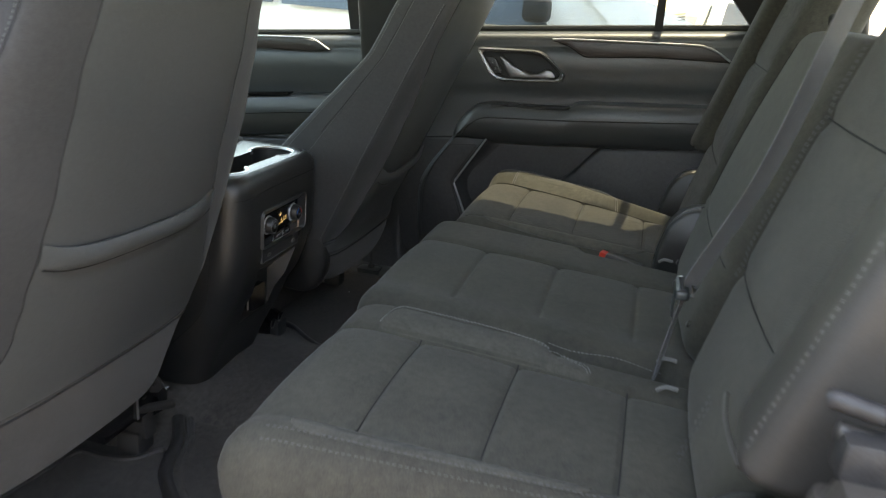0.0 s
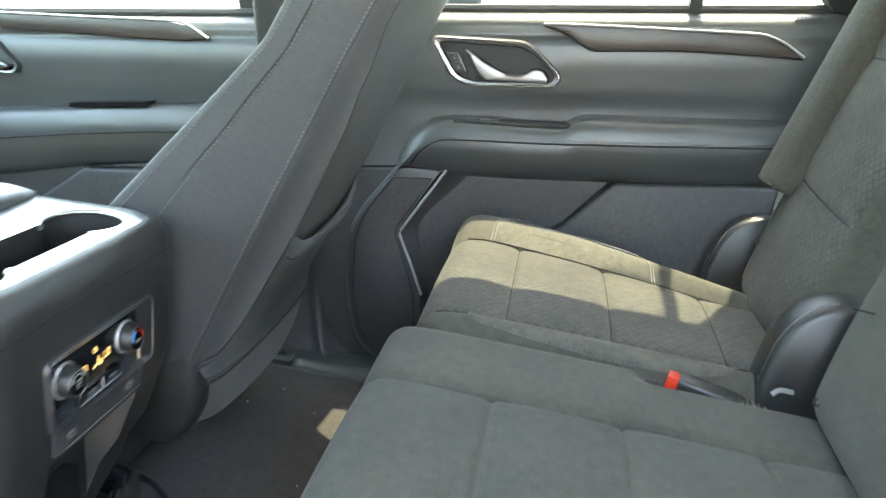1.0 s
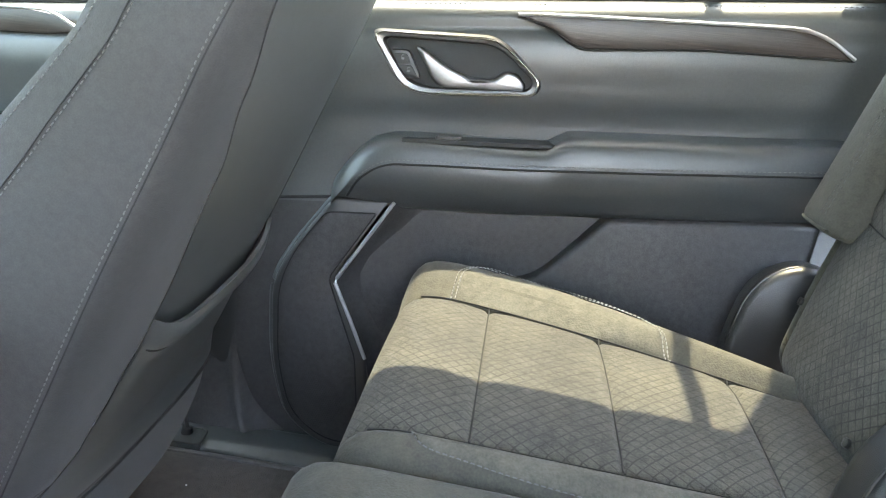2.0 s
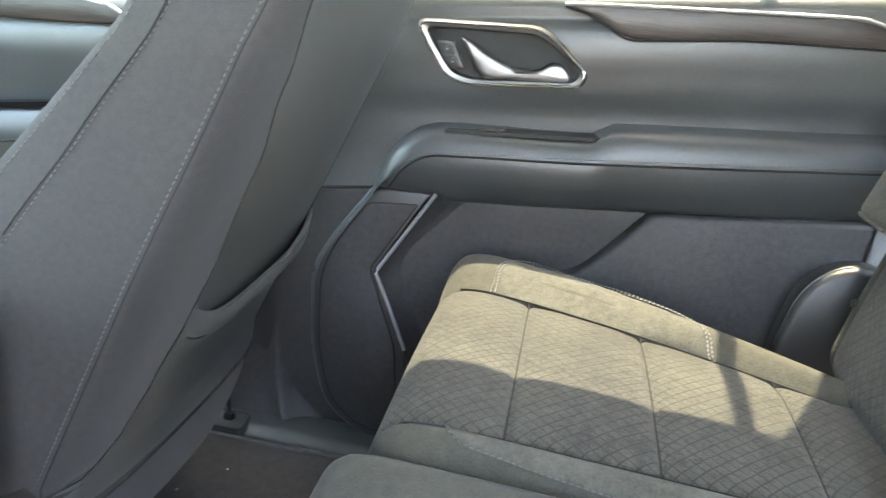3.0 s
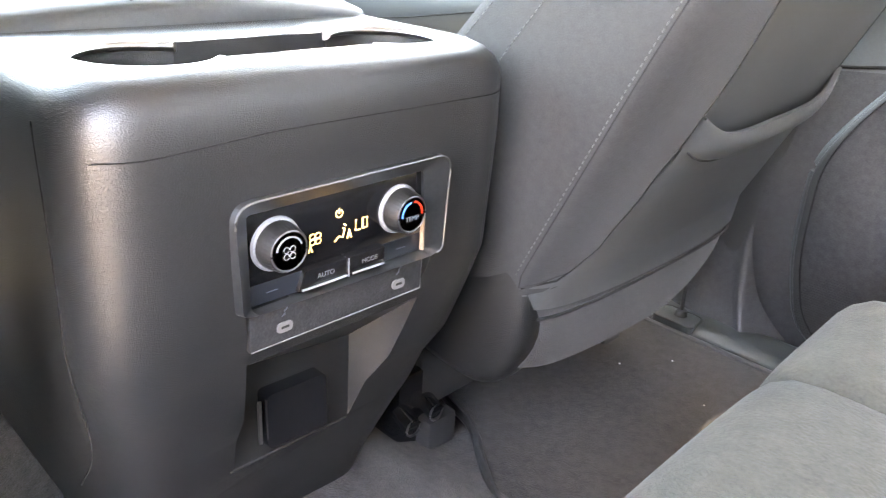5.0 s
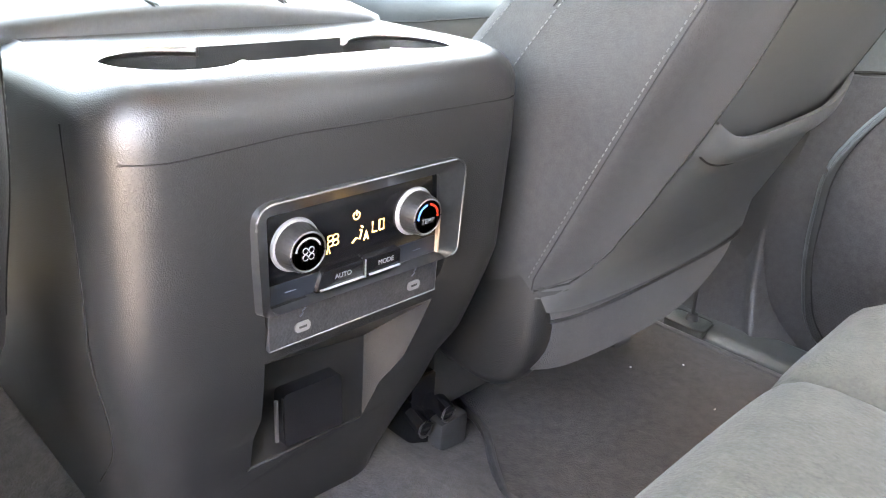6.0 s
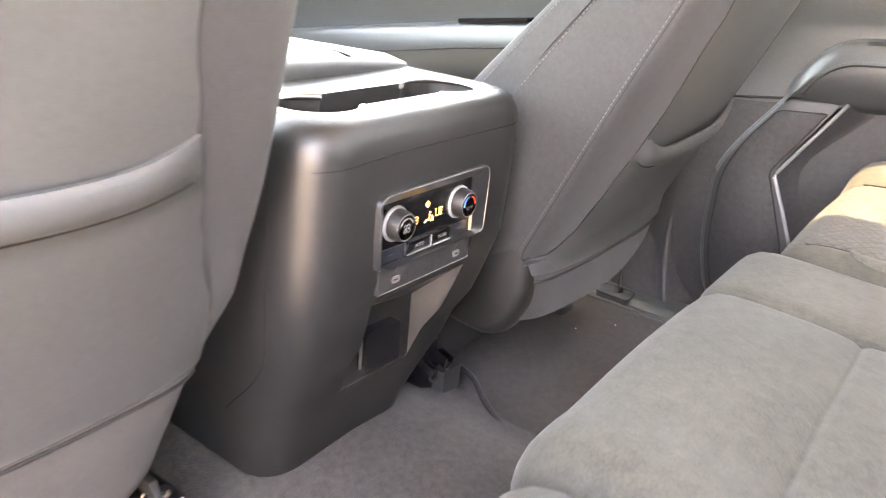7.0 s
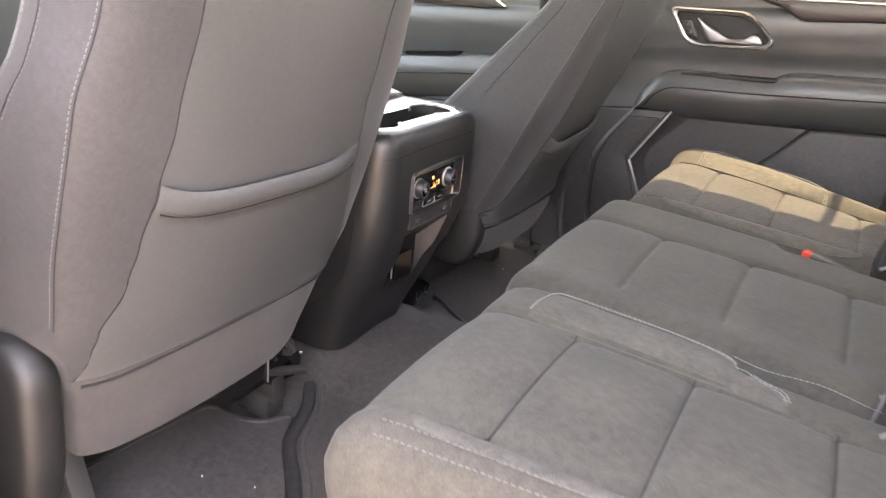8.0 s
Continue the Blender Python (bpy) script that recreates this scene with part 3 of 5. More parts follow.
    # slanted facet behind the strip, down to the recessed lining
    a = [(0.216, 0.716, 0.432), (0.142, 0.714, 0.308), (0.192, 0.714, 0.186), (0.21, 0.714, 0.05)]
    b = [(0.262, 0.745, 0.415), (0.188, 0.744, 0.318), (0.232, 0.744, 0.200), (0.25, 0.744, 0.05)]
    rows = []
    for p, q in zip(smooth_line(a, 4), smooth_line(b, 4)):
        rows.append([p + (q - p) * k / 5 + Vector((0, 0.010 * math.sin(math.pi * k / 5) - 0.002, 0)) for k in range(6)] + [Vector((q.x, 0.757, q.z)), Vector((p.x, 0.757, p.z))])
    part("pod_facet", loft(rows), HARD, door, angle=50)
    # split line between pod and upper lining
    part("split_line", tube([(0.035, 0.742, 0.412), (0.118, 0.741, 0.424)], 0.0022, 6), SEAM, door)
    # pull handle bezel
    ring_o = rounded([(0.158, 0.663), (0.325, 0.670), (0.352, 0.655), (0.394, 0.618), (0.388, 0.600), (0.235, 0.586), (0.205, 0.594)], [0.020, 0.03, 0.03, 0.012, 0.010, 0.02, 0.03], 6)
    cx, cz = sum(p[0] for p in ring_o) / len(ring_o), sum(p[1] for p in ring_o) / len(ring_o)

    def scaled(k, dx=0.0):
        return [(cx + (a - cx) * k, cz + (b - cz) * (k - (1 - k) * 0.9)) for a, b in ring_o]
    base = [(a, 0.7365, b) for a, b in scaled(1.02)]
    crest = [(a, 0.7235, b) for a, b in scaled(0.985)]
    lip = [(a, 0.7255, b) for a, b in scaled(0.905)]
    deep = [(a, 0.742, b) for a, b in scaled(0.885)]
    bezel = part("handle_bezel", loft([base, crest, lip, deep], cap=False), BRUSHED, door, "satin silver door handle surround", angle=35)
    part("bezel_edge", tube([(a, 0.7232, b) for a, b in scaled(0.972)], 0.0014, 8, closed=True), CHROME, door, "bright chrome edge line")
    part("handle_cup", loft([deep, [(a, 0.752, b) for a, b in scaled(0.80)]]), DARK, door, "black handle cup")
    cut(sheet, loft([[(a, 0.70, b) for a, b in scaled(0.915)], [(a, 0.80, b) for a, b in scaled(0.915)]]))
    blade = [(0.222, 0.6475), (0.232, 0.6465), (0.262, 0.628), (0.300, 0.6135), (0.330, 0.616), (0.345, 0.628), (0.362, 0.626), (0.374, 0.612), (0.372, 0.6035), (0.262, 0.596), (0.250, 0.604)]
    part("pull_handle", prism(rounded(blade, 0.006, 4), "y", 0.7245, 0.738, 0.005, 3, "lo"), BRUSHED, door, "satin silver inner pull handle", angle=35)
    part("lock_plate", prism(rounded([(0.187, 0.640), (0.213, 0.641), (0.232, 0.606), (0.208, 0.604)], 0.005, 3), "y", 0.731, 0.742, 0.002), PLASTIC, door)
    part("lock_button", prism(rounded([(0.192, 0.635), (0.211, 0.636), (0.217, 0.624), (0.199, 0.622)], 0.003, 3), "y", 0.7285, 0.735, 0.001), DARK, door)
    part("unlock_button", prism(rounded([(0.201, 0.620), (0.218, 0.6215), (0.227, 0.608), (0.211, 0.607)], 0.003, 3), "y", 0.7285, 0.735, 0.001), DARK, door)
    for x, z in ((0.206, 0.630), (0.215, 0.6145)):
        bm = box(x - 0.0020, x + 0.0020, 0.7278, 0.729, z - 0.0020, z + 0.0008)
        part("padlock_mark", tube([(x - 0.002, 0.7282, z + 0.0015), (x - 0.001, 0.7282, z + 0.0042), (x + 0.0015, 0.7282, z + 0.0042)], 0.0005, 5, bm=bm), PRINT, door)
    # wood trim with a bright line over it
    top = [(0.352, 0.7005), (0.40, 0.7045), (0.55, 0.7125), (0.690, 0.7195), (0.722, 0.717), (0.748, 0.708), (0.779, 0.690)]
    wood = top + [(0.60, 0.6835), (0.50, 0.6735), (0.445, 0.668), (0.425, 0.6735), (0.395, 0.689)]
    bm = prism(wood, "y", 0.7315, 0.75, 0.003, 2, "lo")
    part("wood_trim", bm, WOOD, door, "dark open-pored wood trim strip", angle=30)
    part("bright_line", tube(smooth_line([(x, 0.731, z + 0.001) for x, z in top], 6), 0.0024, 8), TRIM, door, "satin silver line over the wood")
    part("shadow_line", tube(smooth_line([(x, 0.7325, z - 0.001) for x, z in wood[6:]] + [(0.352, 0.7325, 0.6995)], 4), 0.0016, 6), SEAM, door)
    # belt line: rubber seal and sill
    belt = [(x, 0.752, 0.700 + SLOPE * (x - 0.4) + 0.006) for x in (0.03, 0.3, 0.6, 0.97)]
    part("belt_groove", tube(belt, 0.003, 6), SEAM, door)
    part("ledge_stitching", stitches([(x, 0.7505, z + 0.0125) for x, _, z in belt], (0, -0.7, 0.7), 0.0066, 0.0048, 0.0008), THREAD, door)
    part("window_seal", tube([(x, 0.792, 0.731 + SLOPE * (x - 0.4)) for x in (0.03, 0.3, 0.6, 0.97)], 0.008, 8), RUBBER, door)
    # window frame, divider and panes
    def zb(x):
        return 0.725 + SLOPE * (x - 0.4)

    def gy(z):
        return 0.805 - 0.34 * (z - 0.73)
    part("window_divider", loft([[(x + a, gy(z) + b, z) for a, b in ((-0.010, -0.014), (0.010, -0.014), (0.010, 0.012), (-0.010, 0.012))] for x, z in ((0.602, zb(0.6)), (0.585, 1.25))]), DARK, door)
    part("frame_front", loft([[(x + a, gy(z) + b, z) for a, b in ((-0.09, -0.02), (0.02, -0.02), (0.02, 0.012), (-0.09, 0.012))] for x, z in ((0.06, zb(0.06)), (0.03, 1.25))]), DARK, door)
    part("frame_rear", loft([[(x + a, gy(z) + b, z) for a, b in ((-0.015, -0.02), (0.20, -0.02), (0.20, 0.012), (-0.015, 0.012))] for x, z in ((0.835, zb(0.84)), (0.775, 0.83), (0.715, 1.0), (0.63, 1.25))]), DARK, door)
    for x0, x1 in ((0.05, 0.597), (0.5985, 0.88)):
        part("pane", loft([[(x0, gy(z), z), (x1, gy(z), z), (x1, gy(z) + 0.004, z), (x0, gy(z) + 0.004, z)] for z in (min(zb(x0), zb(x1)) - 0.01, 1.25)]), GLASS, door, "clear side window pane", smooth=False)
    # printed marks on the small pane: unreadable rows as bars
    bm = bmesh.new()
    for k, (w, q) in enumerate(((0.022, 0.0), (0.026, 0.0035), (0.014, 0.007), (0.020, 0.0105), (0.010, 0.014), (0.016, 0.0175))):
        z = 0.790 - q
        y = gy(z) - 0.0006
        bm.faces.new([bm.verts.new(p) for p in ((0.660 - w, y, z), (0.660, y, z), (0.660, y, z + 0.0012), (0.660 - w, y, z + 0.0012))])
    part("glass_print", bm, DARK, door, "small rows of unreadable printed marks", smooth=False)
    return door


def far_front_door():
    door = thing("door_2", "closed front passenger door lined in dark vinyl with wood trim", "car door", (-0.7, 0.78, 0), kind="structure")
    lining(-1.25, -0.155, -0.4, -0.085, door)
    rows = [arm_section(x, top, bot, out) for x, top, bot, out in ((-0.17, 0.500, 0.40, 0.72), (-0.34, 0.484, 0.370, 0.705), (-0.50, 0.462, 0.345, 0.70), (-0.70, 0.432, 0.30, 0.70), (-0.9, 0.40, 0.26, 0.705), (-1.1, 0.37, 0.24, 0.74))]
    arm = part("armrest", loft(rows), VINYL, door, "padded dark vinyl armrest", angle=55)
    part("seam", tube([(-0.17, 0.714, 0.455), (-0.34, 0.699, 0.438), (-0.5, 0.694, 0.415), (-0.7, 0.694, 0.38), (-0.9, 0.70, 0.35)], 0.0016, 6), SEAM, arm)
    part("switch_plate", loft([[(x, y, z + d) for x, y, z in ((-0.52, 0.715, 0.461), (-0.36, 0.715, 0.482), (-0.36, 0.745, 0.482), (-0.52, 0.745, 0.461))] for d in (0, 0.008)]), GLOSS, door)
    top = [(-1.0, 0.600), (-0.70, 0.617), (-0.50, 0.628), (-0.33, 0.638), (-0.29, 0.634), (-0.25, 0.614)]
    wood = top + [(-0.31, 0.606), (-0.55, 0.596), (-0.66, 0.590), (-0.72, 0.606), (-1.0, 0.590)]
    part("wood_trim", prism(wood, "y", 0.7330, 0.75, 0.003, 2, "lo"), WOOD, door, "dark open-pored wood trim strip", angle=30)
    part("bright_line", tube(smooth_line([(x, 0.7325, z + 0.001) for x, z in top], 6), 0.0024, 8), TRIM, door, "satin silver line over the wood")
    ring_o = rounded([(-0.86, 0.575), (-0.70, 0.580), (-0.672, 0.565), (-0.630, 0.528), (-0.636, 0.510), (-0.79, 0.498), (-0.82, 0.504)], [0.02, 0.03, 0.03, 0.012, 0.01, 0.02, 0.03], 5)
    cx, cz = sum(p[0] for p in ring_o) / len(ring_o), sum(p[1] for p in ring_o) / len(ring_o)

    def scaled(k):
        return [(cx + (a - cx) * k, cz + (b - cz) * (2 * k - 1)) for a, b in ring_o]
    part("handle_bezel", loft([[(a, 0.744, b) for a, b in scaled(1.02)], [(a, 0.726, b) for a, b in scaled(0.985)], [(a, 0.727, b) for a, b in scaled(0.93)], [(a, 0.744, b) for a, b in scaled(0.90)]], cap=False), BRUSHED, door, "satin silver door handle surround")
    part("handle_cup", loft([[(a, 0.738, b) for a, b in scaled(0.90)], [(a, 0.742, b) for a, b in scaled(0.8)]]), GLOSS, door)
    part("pull_handle", prism(rounded([(-0.80, 0.560), (-0.77, 0.553), (-0.73, 0.527), (-0.68, 0.535), (-0.65, 0.522), (-0.66, 0.514), (-0.765, 0.508)], 0.006, 4), "y", 0.7245, 0.736, 0.005, 3, "lo"), BRUSHED, door, "satin silver inner pull handle")
    part("pocket_panel", prism([(-1.2, 0.0), (-0.2, 0.0), (-0.2, 0.375), (-0.50, 0.345), (-0.60, 0.27), (-0.70, 0.22), (-1.2, 0.18)], "y", 0.715, 0.76, 0.008, 3, "lo"), HARD, door, "hard plastic map pocket front")
    part("window_seal", tube([(x, 0.79, 0.731 + SLOPE * (x + 0.4) - 0.085) for x in (-1.25, -0.6, -0.155)], 0.008, 8), RUBBER, door)

    def zb(x):
        return 0.725 + SLOPE * (x + 0.4) - 0.085

    def gy(z):
        return 0.805 - 0.34 * (z - 0.73)
    part("frame_rear", loft([[(x + a, gy(z) + b, z) for a, b in ((-0.035, -0.02), (0.02, -0.02), (0.02, 0.012), (-0.035, 0.012))] for x, z in ((-0.185, zb(-0.185)), (-0.20, 1.16))]), DARK, door)
    part("pane", loft([[(x0, gy(z), z), (x1, gy(z), z), (x1, gy(z) + 0.004, z), (x0, gy(z) + 0.004, z)] for (x0, x1, z) in ((-1.25, -0.21, 0.55), (-0.78, -0.215, 1.25))]), CLEAR, door, "clear side window pane", smooth=False)
    return door


far_rear_door()
far_front_door()


# ---- front seats ----
def front_seat(cy, dx, dz, label, rear_line, halves, panel_in, panel_out, hw, cover_y, hem_z=0.425, sag=0.022, low_z=0.234, z0=0.165, loose=0.009, cover=(0, 0, 0), driver=False, name="front_seat"):
    """A front seat, of which the back shows. cy: middle; dx, dz: how far it is shifted; rear_line: place, slope and lowest bend of the rear face;
    halves: half widths by height; panel_in, panel_out: the rear panel's seams towards -y and +y, as shares of the half width by height."""
    seat = thing(name, label, "car seat", (dx, cy, 0), group="front seats")
    z1 = 0.83

    def rear_x(z):
        x45, slope, bend = rear_line
        return x45 + slope * (max(z, bend) - 0.45) - 0.08 * max(0, bend - 0.02 - z)

    def front_x(z):
        x = max(-0.30, -0.115 + 0.87 * (z - 0.452)) if z < 0.74 else 0.1355 + 0.40 * (z - 0.74)
        return min(x, rear_x(z) - 0.11)

    def half(z):
        return lerp_table(z, halves)

    def bulge(v, z):
        """How far the rear face swells at v (-1 to 1 across)."""
        return 0.018 * (1 - abs(v) ** 2.6)

    def rear(v, z):
        """A point of the rear face."""
        h = half(z)
        e = max(0.0, (abs(v) - 0.78) / 0.22)
        return Vector((rear_x(z) + bulge(v, z) - 0.016 * (1 - math.sqrt(max(0.0, 1 - e * e))) + dx, cy + v * h, z + dz))

    def panel(v, z):
        """From -0.72 to 0.72 across the rear panel."""
        return v / 0.72 * lerp_table(z, panel_in if v < 0 else panel_out)

    def spread(v, z):
        """Moves the shares so that -0.72 and 0.72 lie on the panel's seams."""
        if abs(v) <= 0.72:
            return panel(v, z)
        p = panel(math.copysign(0.72, v), z)
        return p + (v - math.copysign(0.72, v)) / 0.28 * (1 - abs(p))

    vs = [math.sin(k / 28 * math.pi / 2) for k in range(-28, 29)]
    vs = sorted(set([round(v, 5) for v in vs] + [-0.72, 0.72]))
    rings = []
    for k in range(53):
        z = z0 + (z1 - z0) * k / 52
        h = half(z)
        ring = [rear(spread(v, z), z) for v in vs]
        xf, xr = front_x(z) + dx, ring[-1].x
        top_round = max(0.0, (z - 0.79) / 0.04) ** 2 * 0.02
        for v, s in ((1, 1), (-1, -1)):
            pts = []
            for q in (0.15, 0.35, 0.55, 0.75, 0.90, 0.98):
                pts.append(Vector((xr + (xf - xr) * q, cy + s * (h + 0.006 * math.sin(math.pi * q)), z + dz)))
            pts.append(Vector((xf - 0.004, cy + s * (h - 0.012), z + dz)))
            pts.append(Vector((xf + 0.004, cy + s * (h - 0.04), z + dz)))
            pts.append(Vector((xf + 0.020, cy + s * (h - 0.09), z + dz)))
            ring += pts if s == 1 else pts[::-1]
        if top_round:
            c = sum(ring, Vector()) / len(ring)
            ring = [c + (p - c) * (1 - top_round * 12 * 0.5) for p in ring]
        # the lower edge sweeps up towards the side away from the driver's door
        low = max(0.0, 1 - (z - z0) / 0.11)
        for q in ring:
            k = max(0.0, ((q.y - cy) / hw - (0.45 if driver else 0.05)) / (0.55 if driver else 0.95))
            q.z += 0.055 * low * min(1.0, k) ** 1.5
        rings.append(ring)
    shell = part("backrest", loft(rings), BACKCLOTH, seat, "dark grey seat back", angle=70)

    def side(q, z, s):
        h = half(z)
        xr, xf = rear(1, z).x, front_x(z) + dx
        return Vector((xr + (xf - xr) * q, cy + s * (h + 0.006 * math.sin(math.pi * q) + 0.0005), z + dz))
    # the rear panel is of smoother vinyl than the sides
    shell.data.materials.append(PANELVINYL)
    shell.data.materials.append(SKIRT)
    for f in shell.data.polygons:
        z = f.center.z - dz
        if f.normal.x > -0.2 and z < low_z:
            f.material_index = 2
        elif f.normal.x > 0.2 and panel(-0.72, z) < (f.center.y - cy) / half(z) < panel(0.72, z) and z > panel_in[0][0]:
            f.material_index = 1
    for s in (-1, 1):
        n = (0, s, 0)
        part("stitching", stitches([side(0.010, (0.315 if driver else 0.275) + 0.012 * k, s) for k in range(42)], n, 0.0054, 0.0039, 0.00060), THREAD, seat, "grey stitching")
        part("side_seam", tube([rear(s * 0.9985, (0.31 if driver else 0.262) + 0.012 * k) for k in range(43)], 0.0007, 6), SEAM, seat)
        part("stitching", stitches([side(0.63, 0.36 + 0.012 * k, s) for k in range(36)], n, 0.0054, 0.0039, 0.00060), THREAD, seat, "grey stitching")
        part("side_seam", tube([side(0.66 + 0.006 * math.sin(k * 0.9), 0.50 + 0.012 * k, s) for k in range(25)], 0.0006, 5), SEAM, seat)
        part("stitching", stitches([side(0.915, 0.33 + 0.012 * k, s) for k in range(37)], n, 0.0054, 0.0039, 0.00060), THREAD, seat, "grey stitching")
    # long bowed seams of the rear panel
    for s in (-1, 1):
        part("panel_seam", tube([rear(panel(s * 0.72, low_z + 0.003 + 0.006 * k), low_z + 0.003 + 0.006 * k) for k in range(98)], 0.0009, 6), SEAM, seat)
    part("panel_seam", tube([rear(-0.97 + 0.0606 * k, low_z - 0.006 * (-1 + k / 16) ** 2) for k in range(33)], 0.0021, 6), SEAM, seat)
    # map pocket, open along a sagging hem
    def hem(v):
        return hem_z - sag * (1 - (v / 0.72) ** 4) + (-0.009 if driver else 0.010) * v
    band = 0.028
    rows = []
    for k in range(41):
        v = -0.72 + 1.44 * k / 40
        col = []
        edge_k = 1 - abs(v / 0.74) ** 6
        for j in range(19):
            if j <= 10:
                z = low_z + 0.006 + (hem(v) - band - low_z - 0.006) * j / 10
                puff = 0.0
            else:
                q = (j - 10) / 8
                z = hem(v) - band * (1 - q)
                puff = 0.0095 * math.sin(math.pi * (0.06 + 0.88 * q)) ** 0.6 - 0.001
            t = (z - low_z) / (hem(v) - low_z)
            off = loose * t ** 1.6 * edge_k + 0.0015 + puff * edge_k
            col.append(rear(panel(v, z), z) + Vector((off, 0, -0.2 * off)))
        rows.append(col)
    bm = bmesh.new()
    front = [[bm.verts.new(p) for p in col] for col in rows]
    back = [[bm.verts.new(p - Vector((0.005, 0, 0))) for p in col] for col in rows]
    for g in (front, back):
        for a, b in zip(g, g[1:]):
            for j in range(18):
                bm.faces.new((a[j], b[j], b[j + 1], a[j + 1]))
    for k in range(40):
        bm.faces.new((front[k][18], front[k + 1][18], back[k + 1][18], back[k][18]))
    pocket = part("map_pocket", bm, PANELVINYL, seat, "dark grey map pocket with a padded hem", angle=60)
    part("hem_seam", tube([rows[k][10] + Vector((0.0016, 0, 0)) for k in range(1, 40)], 0.0009, 5), SEAM, pocket)
    # recliner cover at the foot of the back
    low = cover[2]
    rings = []
    for q, k in ((0.0, 0.80), (0.06, 0.90), (0.16, 0.96), (0.32, 0.99), (0.5, 1.0), (0.68, 0.99), (0.84, 0.96), (0.94, 0.90), (1.0, 0.80)):
        o = rounded([(-0.115, 0.140 - low), (-0.032, 0.136 - low), (0.004 - 0.2 * low, 0.200 - 0.8 * low), (-0.002, 0.286), (-0.042, 0.314), (-0.18, 0.275), (-0.18, 0.16 - low)], [0.03, 0.045, 0.045, 0.025, 0.03, 0.05, 0.05], 5)
        mx, mz = -0.08, 0.215 - low / 2
        rings.append([(mx + (a - mx) * k + dx + cover[0], cover_y - 0.050 * q, mz + (b - mz) * k + dz + cover[1]) for a, b in o])
    part("recliner_cover", loft(rings), COVER, seat, "grained black plastic recliner cover", angle=50)
    # cushion and its base, mostly hidden
    def warp(u, v, w):
        k = w / 0.14
        return (-0.72 + u + dx + (1 - k) * 0.03, cy + v, 0.10 + w + dz - 0.06 * (u / 0.62) + 0.012 * k * abs(v / 0.24) ** 2)
    part("cushion", soft_box(cells(0, 0.47, 0.04), cells(-0.24, 0.24, 0.04), cells(0, 0.14, 0.03), 0.04, warp), FABRIC, seat)
    part("seat_base", box(-0.62 + dx, -0.13 + dx, cy - 0.20, cy + 0.20, 0.05 + dz, 0.14 + dz, 0.02), DARK, seat, "black seat base")
    for s in (-1, 1):
        y = cy + s * 0.175
        part("seat_rail", box(-0.70, -0.145, y - 0.018, y + 0.018, 0.012, 0.045, 0.004), STEEL, seat, "dull steel seat rail")
        part("rail_cap", box(-0.16, -0.115, y - 0.022, y + 0.022, 0.006, 0.050, 0.006), RUBBER, seat, "black rubber rail end cap")
        if driver:
            part("rail_bracket", prism([(-0.20, 0.04), (-0.105, 0.04), (-0.11, 0.075), (-0.14, 0.12 + dz), (-0.20, 0.12 + dz)], "y", y - 0.014, y + 0.014, 0.002), DARK, seat)
    if driver:
        part("wiring_box", box(-0.185, -0.108, -0.388, -0.308, 0.085, 0.148, 0.004), GLOSS, seat, "black wiring box under the seat")
        part("box_edge", tube([(-0.1070, -0.3095, 0.088), (-0.1070, -0.3095, 0.142)], 0.0017, 6), TRIM, seat)
        part("latch_block", prism(rounded([(-0.300, 0.072), (-0.226, 0.060), (-0.220, 0.092), (-0.245, 0.128), (-0.300, 0.140)], 0.008, 3), "x", -0.170, -0.112, 0.003), GLOSS, seat, "black latch block")
        part("latch_pin", tube([(-0.118, -0.302, 0.098), (-0.096, -0.232, 0.078)], 0.0075, 10), DARK, seat)
        part("latch_lever", prism([(-0.150, 0.105), (-0.098, 0.118), (-0.088, 0.130), (-0.100, 0.148), (-0.150, 0.155)], "y", -0.270, -0.262, 0.002), DARK, seat, "blackened steel latch lever")
        for k in range(6):
            part("screw", disc((-0.111 + 0.006 * (k % 2), -0.330 + 0.019 * k, 0.146 - 0.010 * (k % 3) - 0.004 * k), (1, 0.1, 0.4), 0.0034, 0.006, 8, bevel=0.001), CHROME, seat)
    # headrest on two posts
    for s in (-1, 1):
        a = rear(0, 0.82)
        part("post", tube([(a.x - 0.045, cy + s * 0.06, 0.80 + dz), (a.x - 0.015, cy + s * 0.06, 0.90 + dz)], 0.006, 10), CHROME, seat)
    def hw_warp(u, v, w):
        return (rear_x(0.86) + dx - 0.075 + u + 0.28 * w - 0.02 * (v / 0.13) ** 2, cy + v, 0.845 + w + dz)
    part("headrest", soft_box(cells(0, 0.10, 0.02), cells(-0.13, 0.13, 0.02), cells(0, 0.19, 0.02), 0.042, hw_warp), BACKCLOTH, seat, "padded dark headrest", angle=70)
    return seat


front_seat(0.392, 0.0, 0.0, "dark grey front passenger seat with a map pocket", (0.0836, 0.442, 0.27),
           [(0.165, 0.197), (0.29, 0.212), (0.45, 0.212), (0.64, 0.199), (0.73, 0.185), (0.83, 0.162)],
           [(0.262, 0.995), (0.267, 0.86), (0.277, 0.78), (0.30, 0.70), (0.355, 0.64), (0.412, 0.59), (0.45, 0.58), (0.555, 0.64), (0.626, 0.75), (0.70, 0.86), (0.82, 0.88)],
           [(0.245, 0.965), (0.285, 0.88), (0.36, 0.80), (0.43, 0.79), (0.62, 0.86), (0.82, 0.88)], 0.212, 0.230, 0.430, z0=0.173)
